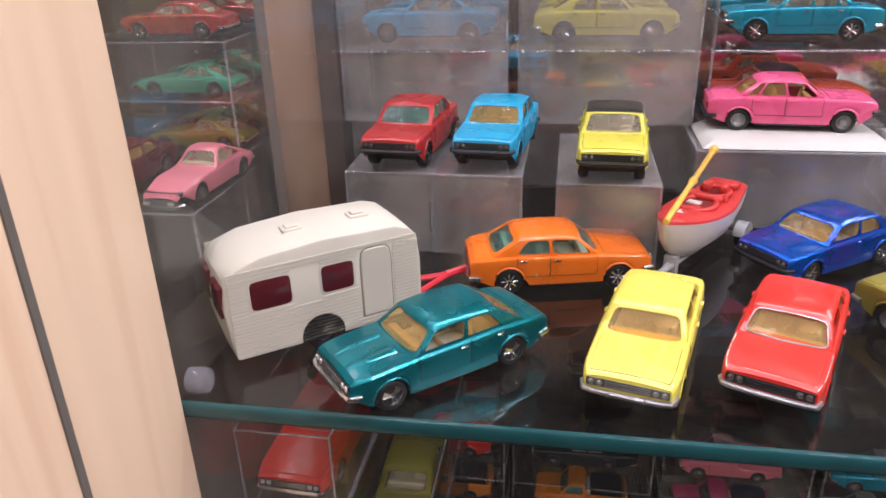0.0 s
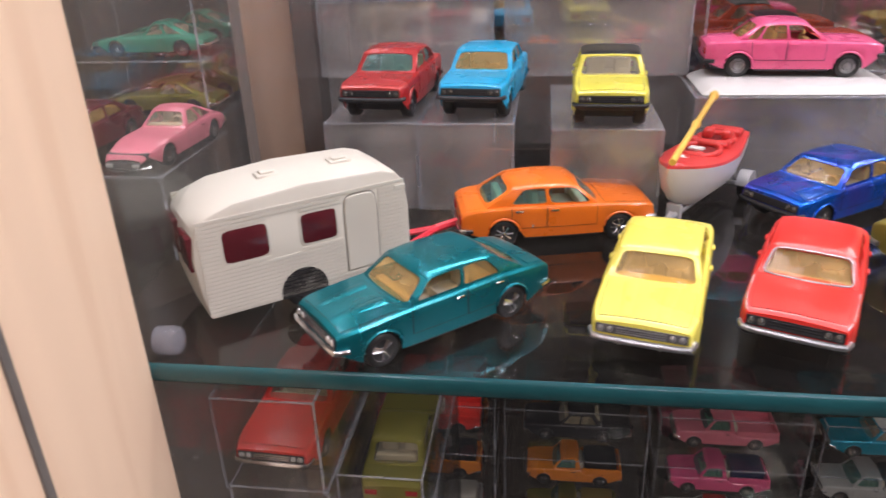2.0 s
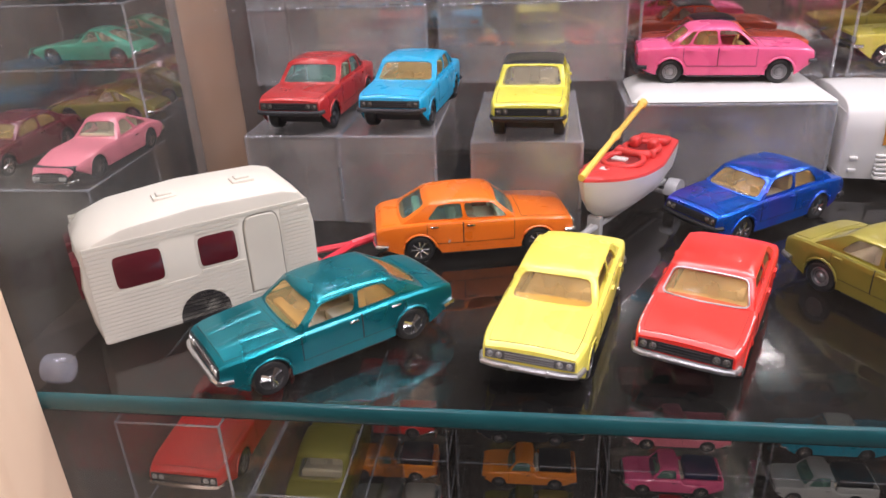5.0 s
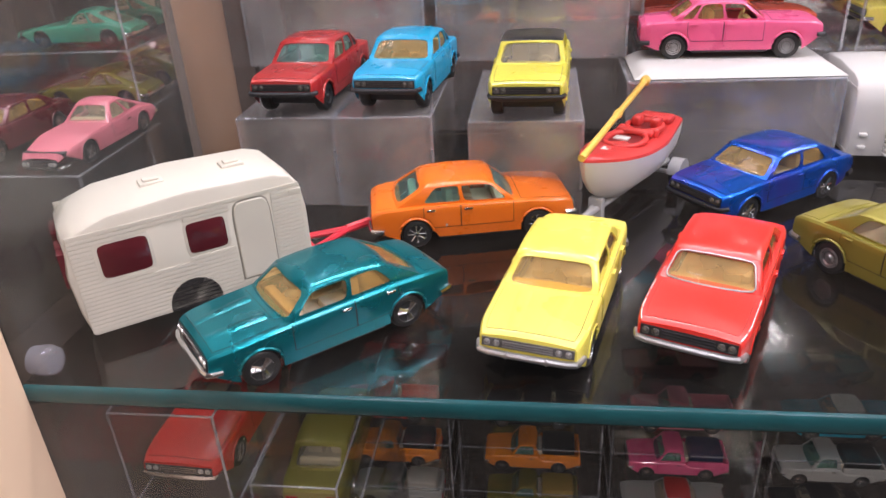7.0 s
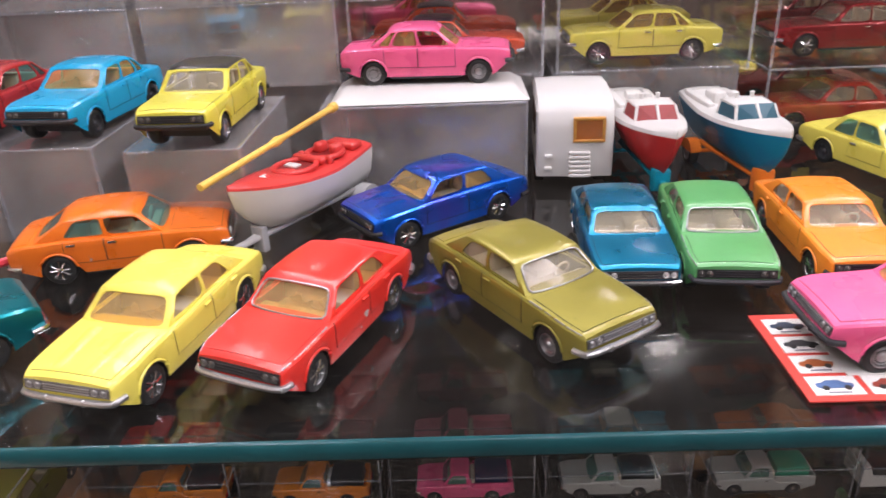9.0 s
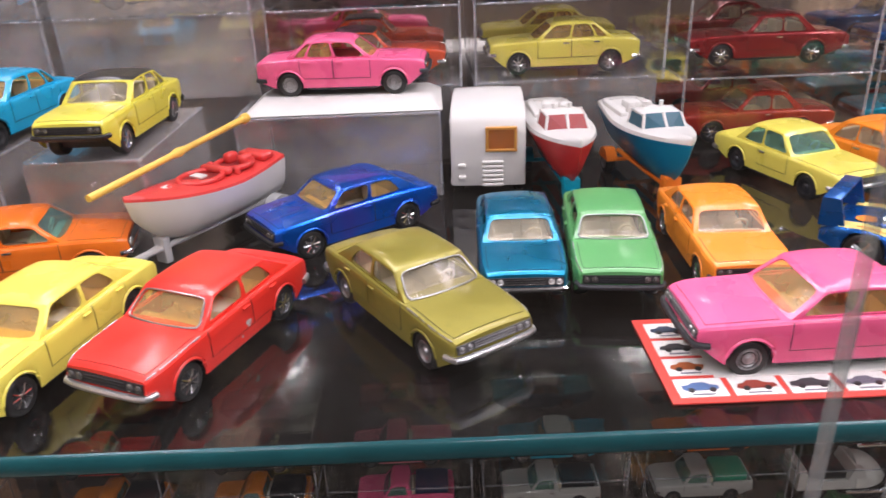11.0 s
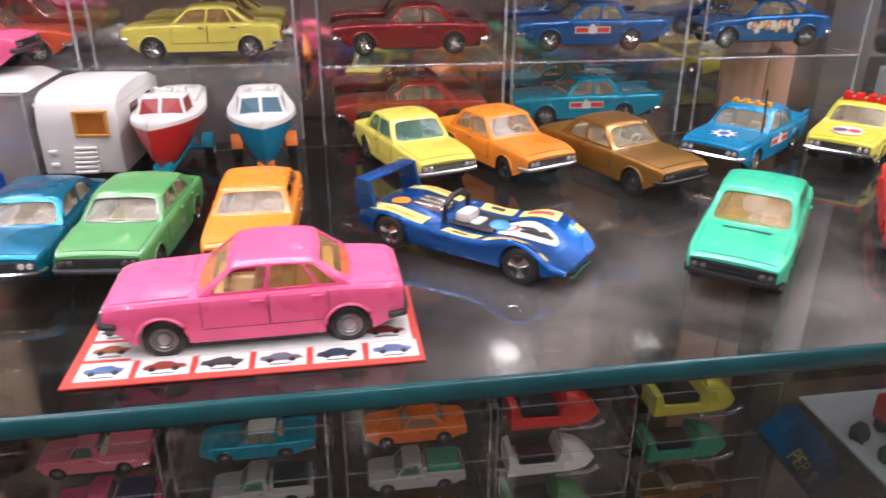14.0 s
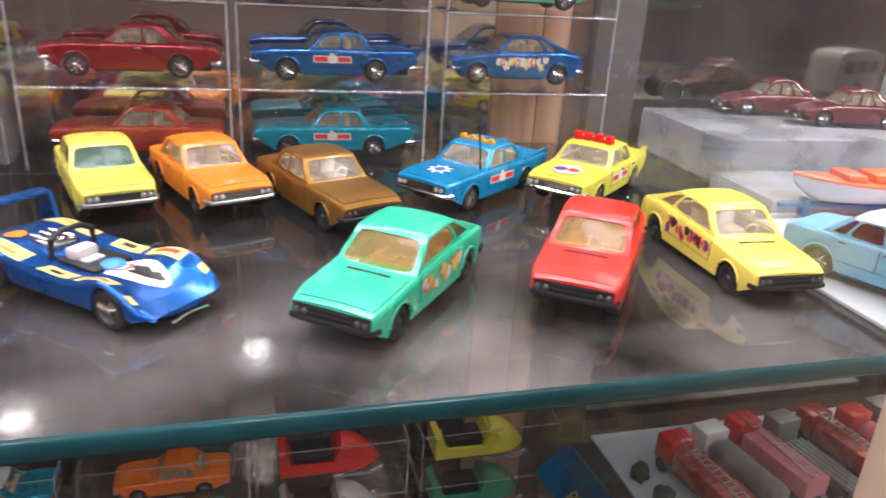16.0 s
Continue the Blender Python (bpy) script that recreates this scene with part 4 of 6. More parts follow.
# boxed cars along the mirror
COLS = [-0.072, 0.017, 0.106, 0.1955, 0.2885, 0.3755, 0.467]
ROW = 0.0358
BOXED = [
    (0, 2, "boxy", P["sky"], "sky blue die-cast saloon in a clear box", 180, {}), (1, 2, "saloon", P["citron"], "yellow die-cast saloon in a clear box", 0, {}), (2, 2, "boxy", P["aqua"], "teal die-cast saloon in a clear box", 180, {}),
    (3, 2, "saloon", P["steel"], "blue die-cast saloon in a clear box", 180, {}), (4, 2, "coupe", P["red"], "red die-cast coupe in a clear box", 180, {}), (5, 2, "fins", P["steel"], "blue die-cast car in a clear box", 180, {}),
    (6, 2, "hatch", P["seagreen"], "green die-cast coupe in a clear box", 180, {}), (2, 1, "coupe", P["flame"], "orange-red die-cast coupe with black roof in a clear box", 0, dict(roof=P["black"])),
    (3, 1, "boxy", P["yellow"], "yellow die-cast saloon in a clear box", 180, dict(glass=AMBER)), (4, 1, "coupe", P["wine"], "wine red die-cast coupe in a clear box", 180, dict(glass=CLEARWIN)),
    (5, 1, "fins", P["steel"], "metallic blue die-cast police car in a clear box", 180, {}), (6, 1, "hatch", P["steel"], "blue die-cast coupe with printed doors in a clear box", 180, {}),
    (4, 0, "coupe", P["brick"], "red die-cast coupe in a clear box", 180, dict(glass=CLEARWIN)), (5, 0, "fins", P["aqua"], "aqua die-cast police car in a clear box", 180, {}),
]
BOXCARS = {}
for c, rw, model, colour, label, deg, kw in BOXED:
    kw.setdefault("glass", CLEARWIN)
    BOXCARS[c, rw] = toy_car(heading(COLS[c], 0.3875, deg, 0.0012 + rw * ROW), model, colour, label, wb=42.0 if model != "fins" else 40.5, group="boxed toy cars", **kw)


def clear_box(x0, x1, y0, y1, z0, z1, label="clear acrylic display box", t=0.0009, back=False, front=True, group="clear display boxes", sheet=None):
    """A clear plastic box, its panels and whitish rods for the light on its edges."""
    ob = thing("clear_box", pose((x0 + x1) / 2, (y0 + y1) / 2, z0), label, "display box", group)
    hx, hy, h = (x1 - x0) / 2, (y1 - y0) / 2, z1 - z0
    part("top_panel", box(-hx, hx, -hy, hy, h - t, h), sheet or ACRYLIC, ob)
    if front:
        part("front_panel", box(-hx + t, hx - t, -hy, -hy + t, 0.0002, h - t), sheet or ACRYLIC, ob)
    if back:
        part("back_panel", box(-hx + t, hx - t, hy - t, hy, 0.0002, h - t), sheet or ACRYLIC, ob)
    for s in (-1, 1):
        part("side_panel", box(min(s * hx, s * (hx - t)), max(s * hx, s * (hx - t)), -hy, hy, 0.0002, h - t), sheet or ACRYLIC, ob)
    # whitish rods along the edges paint in the light polished edges catch
    e = 0.00055 if z0 > 0.95 else 0.0004
    bm = bmesh.new()
    for s in (-1, 1):
        add_box(bm, s * hx - e, s * hx + e, -hy - e, -hy + e, 0.0003, h, 0.0002, 1)
    add_box(bm, -hx, hx, -hy - e, -hy + e, h - e, h + e * 0.6, 0.0002, 1)
    for s in (-1, 1):
        add_box(bm, s * hx - e, s * hx + e, -hy, hy, h - e, h + e * 0.6, 0.0002, 1)
    part("edge_glint", bm, ACRYLIC_EDGE, ob, "whitish rods painting in light caught by the edges")
    return ob


for c, x in enumerate(COLS):
    for rw in range(3):
        if (c, rw) in ((0, 0), (1, 0), (2, 0), (3, 0)):
            continue
        clear_box(x - 0.0415, x + 0.0415, 0.360, 0.409, SHELF_Z + 0.0001 + rw * ROW, SHELF_Z + rw * ROW + ROW - 0.0004, sheet=ACRYLIC_HAZY if c < 2 else None)
for c in range(4):
    clear_box(COLS[c] - 0.0415, COLS[c] + 0.0415, 0.3705, 0.409, SHELF_Z + 0.0001, SHELF_Z + ROW - 0.0004, "empty clear acrylic box that carries another box", sheet=ACRYLIC_HAZY)
clear_box(-0.0905, -0.0545, 0.280, 0.352, SHELF_Z + 0.0001, SHELF_Z + BOX_H, "clear acrylic box under a dark red toy car", sheet=ACRYLIC_HAZY)
clear_box(-0.0535, -0.0175, 0.279, 0.352, SHELF_Z + 0.0001, SHELF_Z + BOX_H, "clear acrylic box under a blue toy car", sheet=ACRYLIC_HAZY)
clear_box(-0.003, 0.036, 0.272, 0.346, SHELF_Z + 0.0001, SHELF_Z + BOX_H, "clear acrylic box under a yellow toy car", sheet=ACRYLIC_HAZY)
clear_box(0.056, 0.137, 0.3205, 0.369, SHELF_Z + 0.0001, SHELF_Z + BOX_H, "clear acrylic box under a white plinth", sheet=ACRYLIC_HAZY)

# white plinth under the pink saloon
bm = bmesh.new()
rows = []
for dz, e in ((0.0, 0.0), (0.0004, -0.0006), (0.0034, -0.0055), (0.0034, -0.02)):
    x0, x1, y0, y1 = 0.0585 - e, 0.1385 + e, 0.3225 - e * 0.9, 0.3645 + e * 0.9
    rows.append([(x0, y0, dz), (x1, y0, dz), (x1, y1, dz), (x0, y1, dz), (x0, y0, dz)])
vv, _ = add_grid(bm, rows)
bm.faces.new(vv[-1][:4])
bm.faces.new(vv[0][:4])
bmesh.ops.remove_doubles(bm, verts=bm.verts, dist=0.00001)
ob = thing("plinth", pose(0, 0, SHELF_Z + BOX_H + 0.0004), "white moulded plastic plinth under a pink toy car", "plinth")
part("tray", bm, WHITE, ob)


# ---- printing on the cars ----
INK_WHITE, INK_RED, INK_YELLOW, INK_BLACK = (plain("print_" + n, c, 0.4) for n, c in (("white", (0.78, 0.77, 0.74)), ("red", (0.7, 0.05, 0.04)), ("yellow", (0.82, 0.60, 0.06)), ("black", (0.03, 0.03, 0.03))))
INK_STRAW = plain("print_straw_yellow", (0.78, 0.62, 0.20), 0.4)
INK_ORANGE, INK_PURPLE, INK_BLUE = plain("print_orange", (0.82, 0.25, 0.03), 0.4), plain("print_purple", (0.20, 0.05, 0.22), 0.4), plain("print_blue", (0.03, 0.16, 0.5), 0.4)


def spot(car, sh, name, cx, cy, r, mat, points=0, r2=0.5, lift=0.3, label=""):
    """A flat printed shape on the deck: a disc, or a star with that many points."""
    bm = bmesh.new()
    n = points * 2 if points else 22
    ring = []
    for i in range(n):
        a = 2 * math.pi * i / n
        rr = r * (r2 if points and i % 2 else 1.0)
        x, y = cx + rr * math.cos(a), cy + rr * 0.95 * math.sin(a)
        w = sh.width(x)
        z = sh.deck(x) + lift + 0.75 * (1 - min(1, abs(y) / (w * 0.92)) ** 2)
        ring.append(bm.verts.new((x, y, z)))
    c = bm.verts.new((cx, cy, sh.deck(cx) + lift + 0.75 * (1 - (abs(cy) / 13) ** 2)))
    for i in range(n):
        bm.faces.new((ring[i], ring[(i + 1) % n], c))
    return part(name, scaled(bm), mat, car, label)


car, sh = POLICE
spot(car, sh, "star", 24, 0, 6.2, INK_WHITE, 8, 0.55, 0.36)
spot(car, sh, "star_middle", 24, 0, 2.4, INK_BLUE, 0, 0.5, 0.46)
bm = bmesh.new()
for y in (-7, -2.3, 2.3, 7):
    add_box(bm, -2.4, 0.0, y - 1.0, y + 1.0, 22.4, 24.8, 0.5)
add_box(bm, -2.4, 0.0, -8.5, 8.5, 22.3, 23.8, 0.4)
part("beacons", scaled(bm), plain("orange_lens", (0.75, 0.35, 0.03), 0.25), car, "orange roof beacons")
bm = bmesh.new()
add_tube(bm, [(11, 10.5, 14), (12, 10.7, 22), (14.5, 10.9, 33)], 0.42, 6)
part("aerial", scaled(bm), BLACK, car, "thin black aerial")
car, sh = RESCUE
spot(car, sh, "roundel", 24, 0, 6.4, INK_WHITE, 0, 0.5, 0.36)
spot(car, sh, "roundel_bar", 24, 2.6, 2.6, INK_RED, 0, 0.5, 0.46)
spot(car, sh, "roundel_bar", 24.8, -2.8, 2.9, INK_PURPLE, 0, 0.5, 0.46)
bm = bmesh.new()
for y in (-7.2, -2.4, 2.4, 7.2):
    add_box(bm, -3.2, 0.8, y - 1.7, y + 1.7, 22.4, 26.2, 0.6)
add_box(bm, -2.4, 0.0, -9, 9, 22.3, 24.0, 0.4)
part("beacons", scaled(bm), plain("beacon_red", (0.7, 0.02, 0.02), 0.25), car, "red roof beacons")
for car, sh in (POLICE, RESCUE, BOXCARS[5, 0], BOXCARS[5, 1]):
    for s in (1, -1):
        decal(car, sh, "door_panel_print", -9.0, 8.5, 1.25, 1.9, INK_WHITE, s, "white printed door band", 0.30)
        decal(car, sh, "door_bar_print", -8.5, -2.5, 1.35, 1.8, INK_RED, s, "", 0.38)
        decal(car, sh, "door_bar_print", 2.0, 8.0, 1.35, 1.8, INK_RED, s, "", 0.38)
        decal(car, sh, "door_crest_print", -1.4, 1.0, 1.2, 2.5, INK_WHITE, s, "", 0.38)


def blob(car, sh, cx, cs, rx, rs, mat, side, off, petals):
    """A printed flower or curl lying on the car's side."""
    bm = bmesh.new()
    ring = []
    for j in range(20):
        a = 2 * math.pi * j / 20
        k = 1 + (0.28 * math.cos(petals * a) if petals else 0)
        ring.append(bm.verts.new(sh.point(cx + rx * k * math.cos(a), cs + rs * k * math.sin(a), side, off)))
    hub = bm.verts.new(sh.point(cx, cs, side, off))
    for j in range(20):
        bm.faces.new((ring[j], ring[(j + 1) % 20], hub))
    part("flower_print", scaled(bm), mat, car)


rng = random.Random(5)
for (car, sh), inks in ((MINT, (INK_WHITE, INK_ORANGE, INK_YELLOW, INK_RED)), (PRINTED, (INK_PURPLE, INK_RED, INK_BLACK, INK_ORANGE)), (BOXCARS[6, 1], (INK_WHITE, INK_YELLOW, INK_WHITE, INK_ORANGE))):
    for s in (1, -1):
        for i in range(13):
            x, c = lerp(-14, 10, i / 12) + rng.random(), 1.15 + 0.75 * rng.random()
            r_ = 1.0 + 0.9 * rng.random()
            blob(car, sh, x, c, r_, r_ * 0.26, inks[i % 4], s, 0.26 + 0.02 * (i % 4), (0, 5, 3)[i % 3])
            if i % 2:
                blob(car, sh, x, c, r_ * 0.45, r_ * 0.12, inks[(i + 1) % 4], s, 0.36, 0)

# ---- blue open racing car ----
m, wb = between((0.301, 0.210), (0.267, 0.240), -1)
sh = Shell(MODELS["racer"], wb, 5.6)
RB = P["racing"]
racer = thing("toy_racing_car", m, "blue open toy racing car with yellow stripes and rear wing", "toy car", "toy cars on the shelf")
bm = bmesh.new()
xs = {lerp(sh.x0, sh.x1, i / 40) for i in range(41)}
for xw in (wb / 2, -wb / 2):
    xs |= {xw + 6.7 * math.cos(math.pi * j / 14) for j in range(15)}
xs = sorted(xs)
ss = [0, 0.5, 1, 1.5, 2, 2.5, 3, 3.5, 4, 4.35, 5, 5.5, 6]
rows = [[bm.verts.new(sh.point(x, s, 1)) for s in ss] + [bm.verts.new(sh.point(x, s, -1)) for s in reversed(ss[:-1])] for x in xs]
for a, b in zip(rows, rows[1:]):
    for j in range(len(a) - 1):
        bm.faces.new((a[j], a[j + 1], b[j + 1], b[j]))
bm.faces.new(rows[0]), bm.faces.new(rows[-1])
part("body", scaled(bm), RB, racer, "", 40)
part("base_plate", scaled(box(-33, 21, -9, 9, 2.2, 8.0, 0.5)), DARK, racer)
bm = bmesh.new()
for s in (1, -1):
    prof = [(-37.0, 11.0), (-29.0, 11.0), (-30.0, 15.0), (-31.5, 20.3), (-36.8, 20.3)]
    for_out = [bm.verts.new((x, s * 12.9, z)) for x, z in prof]
    for_in = [bm.verts.new((x, s * 11.7, z)) for x, z in prof]
    bm.faces.new(for_out), bm.faces.new(for_in)
    for j in range(5):
        bm.faces.new((for_out[j], for_out[(j + 1) % 5], for_in[(j + 1) % 5], for_in[j]))
add_box(bm, -36.8, -31.5, -12.9, 12.9, 19.6, 20.6, 0.4)
part("rear_wing", scaled(bm), RB, racer)
# black slab whose colour gives the shade of the open cockpit
part("cockpit", scaled(box(-6, 9, -6.4, 6.4, 8.5, 10.3, 0.5)), BLACK, racer)
bm = bmesh.new()
add_box(bm, -5, 0, -4.6, 3.0, 9.5, 13.4, 1.2)
add_box(bm, 0, 3.4, -4.0, 2.4, 9.2, 10.9, 0.8)
part("seat", scaled(bm), WHITE, racer)
bm = bmesh.new()
add_tube(bm, [(-7, -7, 9.5), (-7, -6.4, 15.5), (-7, -3, 17.3), (-7, 3, 17.3), (-7, 6.4, 15.5), (-7, 7, 9.5)], 0.95, 8)
part("roll_bar", scaled(bm), BLACK, racer)
bm = bmesh.new()
add_box(bm, -21, -9.5, -4.6, 4.6, 10.5, 13.0, 0.7)
for y in (-3, 0, 3):
    add_tube(bm, [(-20.4, y, 12.7), (-10.2, y, 12.7)], 0.9, 8)
part("engine_cover", scaled(bm), CHROME, racer, "chrome engine intake")
bm = bmesh.new()
add_lathe(bm, [(3.6, 9.4), (3.4, 10.2), (2.4, 11.0), (0.8, 11.4)], 18, "z", (8.5, 0, 0))
part("cowl", scaled(bm), plain("pale_blue_plastic", (0.05, 0.28, 0.7), 0.25), racer, "bright blue cowl behind the nose")


def racer_print(name, x0, x1, s0, s1, mat, side, off=0.18):
    bm = bmesh.new()
    sh.patch(bm, x0, x1, s0, s1, off, side, 8, 4, 0.05)
    return part(name, scaled(bm), mat, racer)


for s in (1, -1):
    racer_print("yellow_stripe", -31, -11, 3.95, 4.9, INK_STRAW, s)
    racer_print("yellow_stripe", -4, 8, 3.95, 4.75, INK_STRAW, s)
    racer_print("stripe_mark", -1, 4, 4.15, 4.45, INK_BLACK, s, 0.26)
    racer_print("stripe_mark", -26, -15, 4.25, 4.42, INK_ORANGE, s, 0.26)
    racer_print("orange_stripe", 10, 23, 3.95, 4.7, INK_STRAW, s)
    racer_print("stripe_mark", 12, 21, 4.15, 4.42, INK_RED, s, 0.26)
    racer_print("headlight", 27.6, 30.4, 4.0, 4.35, INK_STRAW, s, 0.30)
    for j in range(4):
        racer_print("louvre", 23.6 + 0.9 * j, 24.1 + 0.9 * j, 3.9, 4.7, RB, s, 0.35)


def racer_spot(name, cx, cy, rx, ry, mat, lift, wob=0.0):
    """A printed patch with a rounded outline on the dished nose."""
    def top(x, y):
        w, zt, c = sh.width(x), sh.deck(x), sh.point(x, 6).z - sh.deck(x)
        t = abs(y) / w
        return (lerp(zt + c, zt + c * 0.7, t / 0.55) if t < 0.55 else lerp(zt + c * 0.7, zt - 0.12, (t - 0.55) / 0.375)) + lift
    bm = bmesh.new()
    rings = []
    for f in (0.02, 0.35, 0.7, 1.0):
        ring = []
        for i in range(24):
            a = 2 * math.pi * i / 24
            k = f * (1 + wob * math.sin(3 * a + 1) + wob * 0.7 * math.sin(5 * a))
            x, y = cx + rx * k * math.cos(a), cy + ry * k * math.sin(a)
            ring.append((x, y, top(x, y)))
        rings.append(ring + [ring[0]])
    add_grid(bm, rings)
    part(name, scaled(bm), mat, racer)


racer_spot("nose_print", 17.5, 0, 9.5, 6.6, INK_WHITE, 0.22, 0.05)
racer_spot("nose_print_figure", 19.5, 0.5, 4.6, 2.3, INK_BLACK, 0.30, 0.22)
racer_spot("nose_print_mark", 23.5, 1.5, 1.8, 1.3, INK_BLACK, 0.30, 0.2)
racer_spot("nose_print_badge", 12.4, 0, 2.4, 3.0, INK_RED, 0.30)
racer_spot("nose_print_badge_middle", 12.4, 0, 1.4, 2.0, INK_WHITE, 0.36)
racer_spot("round_print", -25.0, -4.5, 3.2, 2.9, INK_ORANGE, 0.34)
bm = bmesh.new()
add_tube(bm, [sh.point(sh.x1 - 0.2, 5.9, s_, 0.1) - Vector((0, 0, 1.2)) + Vector((0.3, s_ * y, -0.12 * abs(y))) for s_, y in ((1, 5.6), (1, 3.2), (1, 0.8), (-1, 0.8), (-1, 3.2), (-1, 5.6))], 0.5, 6)
part("nose_lip", scaled(bm), CHROME, racer, "bright worn lip of the nose")
add_wheels(racer, wb, 14.6, 5.6, "star")

# ---- white touring caravan hitched to the orange saloon ----
c0, c1 = Vector((-0.1005, 0.180)), Vector((-0.0475, 0.221))
d = (c1 - c0).normalized()
n_in = Vector((-d.y, d.x))
L, Wd = (c1 - c0).length / MM, 29.5
mid = (c0 + c1) / 2 + n_in * Wd / 2 * MM
caravan = thing("toy_caravan", pose(mid.x, mid.y, SHELF_Z + 0.0002, 0, 0, math.degrees(math.atan2(d.y, d.x))), "ivory white plastic toy caravan with dark red windows", "toy caravan")


def rounded_plate(x0, x1, y0, y1, z0, z1, power=6.0, top_only=False):
    """An upright plate in the xz plane with rounded corners and a softened face."""
    bm = bmesh.new()
    rings = []
    for y, inset in ((y1, 0.0), (lerp(y1, y0, 0.75), 0.0), (y0, 0.25)):
        ring = []
        for a, b in RIM:
            k = 1.0 if top_only and b < 0 else (abs(a) ** power + abs(b) ** power) ** (-1 / power)
            ring.append(bm.verts.new(((x0 + x1) / 2 + ((x1 - x0) / 2 - inset) * a * k, y, (z0 + z1) / 2 + ((z1 - z0) / 2 - inset) * b * k)))
        rings.append(ring)
    n = len(RIM)
    for p, q in zip(rings, rings[1:]):
        for j in range(n):
            bm.faces.new((p[j], p[(j + 1) % n], q[(j + 1) % n], q[j]))
    bm.faces.new(rings[0]), bm.faces.new(rings[-1])
    return bm


def caravan_body(parent, L, Wd, z0, z1, mat, ribs, rake=4.0, openings=()):
    """Rounded caravan shell: side outline swept across, ribbed sides."""
    h = L / 2
    out = [(-h + rake * 0.55, z0), (h - rake * 0.2, z0), (h, z0 + 4), (h, lerp(z0, z1, 0.62)), (h - 1.2, z1 - 5), (h - 4, z1 - 1.6), (h - 9, z1), (0, z1 + 0.9), (-h + 13, z1 - 0.6), (-h + 5, z1 - 3.2), (-h + 1.4, z1 - 6.5), (-h, lerp(z0, z1, 0.55)), (-h + 0.8, z0 + 7)]
    bm = bmesh.new()
    ys = [(-Wd / 2, -0.9), (-Wd / 2 + 0.35, -0.3), (-Wd / 2 + 1.2, 0.0), (0, 0.35), (Wd / 2 - 1.2, 0.0), (Wd / 2 - 0.35, -0.3), (Wd / 2, -0.9)]
    cx, cz = 0, (z0 + z1) / 2
    rows = []
    for y, inset in ys:
        rows.append([bm.verts.new((x + (inset if x > 0 else -inset) * (1 if abs(x) > h - 3 else 0.2), y, z + (inset if z > cz else 0))) for x, z in out])
    k = len(out)
    for a, b in zip(rows, rows[1:]):
        for i in range(k):
            bm.faces.new((a[i], a[(i + 1) % k], b[(i + 1) % k], b[i]))
    bm.faces.new(rows[0]), bm.faces.new(rows[-1])
    body = part("body", scaled(bm), mat, parent, "", 38)
    for s in (-1, 1):
        for j in range(ribs):
            z = lerp(z0 + 1.2, z1 - 4.5, j / (ribs - 1))
            runs, x = [], -h + 2.0
            for o0, o1, oz0, oz1 in sorted(openings):
                if oz0 - 0.4 < z < oz1 + 0.4:
                    runs.append((x, o0 - 0.5))
                    x = o1 + 0.5
            runs.append((x, h - 1.6))
            bm = bmesh.new()
            for x0, x1 in runs:
                if x1 - x0 > 1:
                    add_box(bm, x0, x1, s * Wd / 2 - 0.3, s * Wd / 2 + 0.05, z - 0.52, z + 0.52, 0.05, 1)
            part("side_rib", scaled(bm), mat, body)
    return body


WINS = [(-25.5, -11.5, 19.6, 30.6), (-2.5, 9.5, 20.0, 30.4), (11.2, 22.6, 8.0, 32.5)]
caravan_body(caravan, L, Wd, 4.6, 38.2, IVORY, 24, 4.0, WINS + [(-11.4, -2.6, 19.0, 31.0)])
RED_PANE = plain("dark_red_pane", (0.10, 0.014, 0.02), 0.12)
for s in (-1, 1):
    for x0, x1, z0, z1 in WINS[:2]:
        w_ = part("window", scaled(rounded_plate(x0 + 0.4, x1 - 0.4, s * (Wd / 2 + 0.16), s * (Wd / 2 - 0.5), z0 + 0.4, z1 - 0.4, 9.0)), RED_PANE, caravan, "dark red window")
        part("window_frame", scaled(rounded_plate(x0 - 0.3, x1 + 0.3, s * (Wd / 2 + 0.10), s * (Wd / 2 - 0.4), z0 - 0.3, z1 + 0.3, 9.0)), IVORY, w_)
x0, x1, z0, z1 = WINS[2]
dr = part("door", scaled(rounded_plate(x0 + 0.45, x1 - 0.45, -Wd / 2 - 0.55, -Wd / 2 + 0.4, z0 + 0.4, z1, 6.0, True)), IVORY, caravan, "plain ivory side door")
part("door_seam", scaled(rounded_plate(x0, x1, -Wd / 2 - 0.16, -Wd / 2 + 0.4, z0, z1 + 0.45, 6.0, True)), plain("shadow_gap", (0.25, 0.23, 0.19), 0.7), dr)
for y in (-13.4, 2.6):
    part("end_window", scaled(box(-L / 2 - 0.8, -L / 2 + 1.6, y, y + 10.8, 19.5, 29.6, 0.3)), RED_PANE, caravan, "dark red window")
for x, y in ((-6, 0), (17, 0)):
    bm = bmesh.new()
    add_box(bm, x - 3.4, x + 3.4, y - 2.8, y + 2.8, 37.6, 39.6, 0.5)
    add_box(bm, x - 2.2, x + 2.2, y - 1.7, y + 1.7, 39.4, 40.3, 0.4)
    part("roof_vent", scaled(bm), IVORY, caravan)
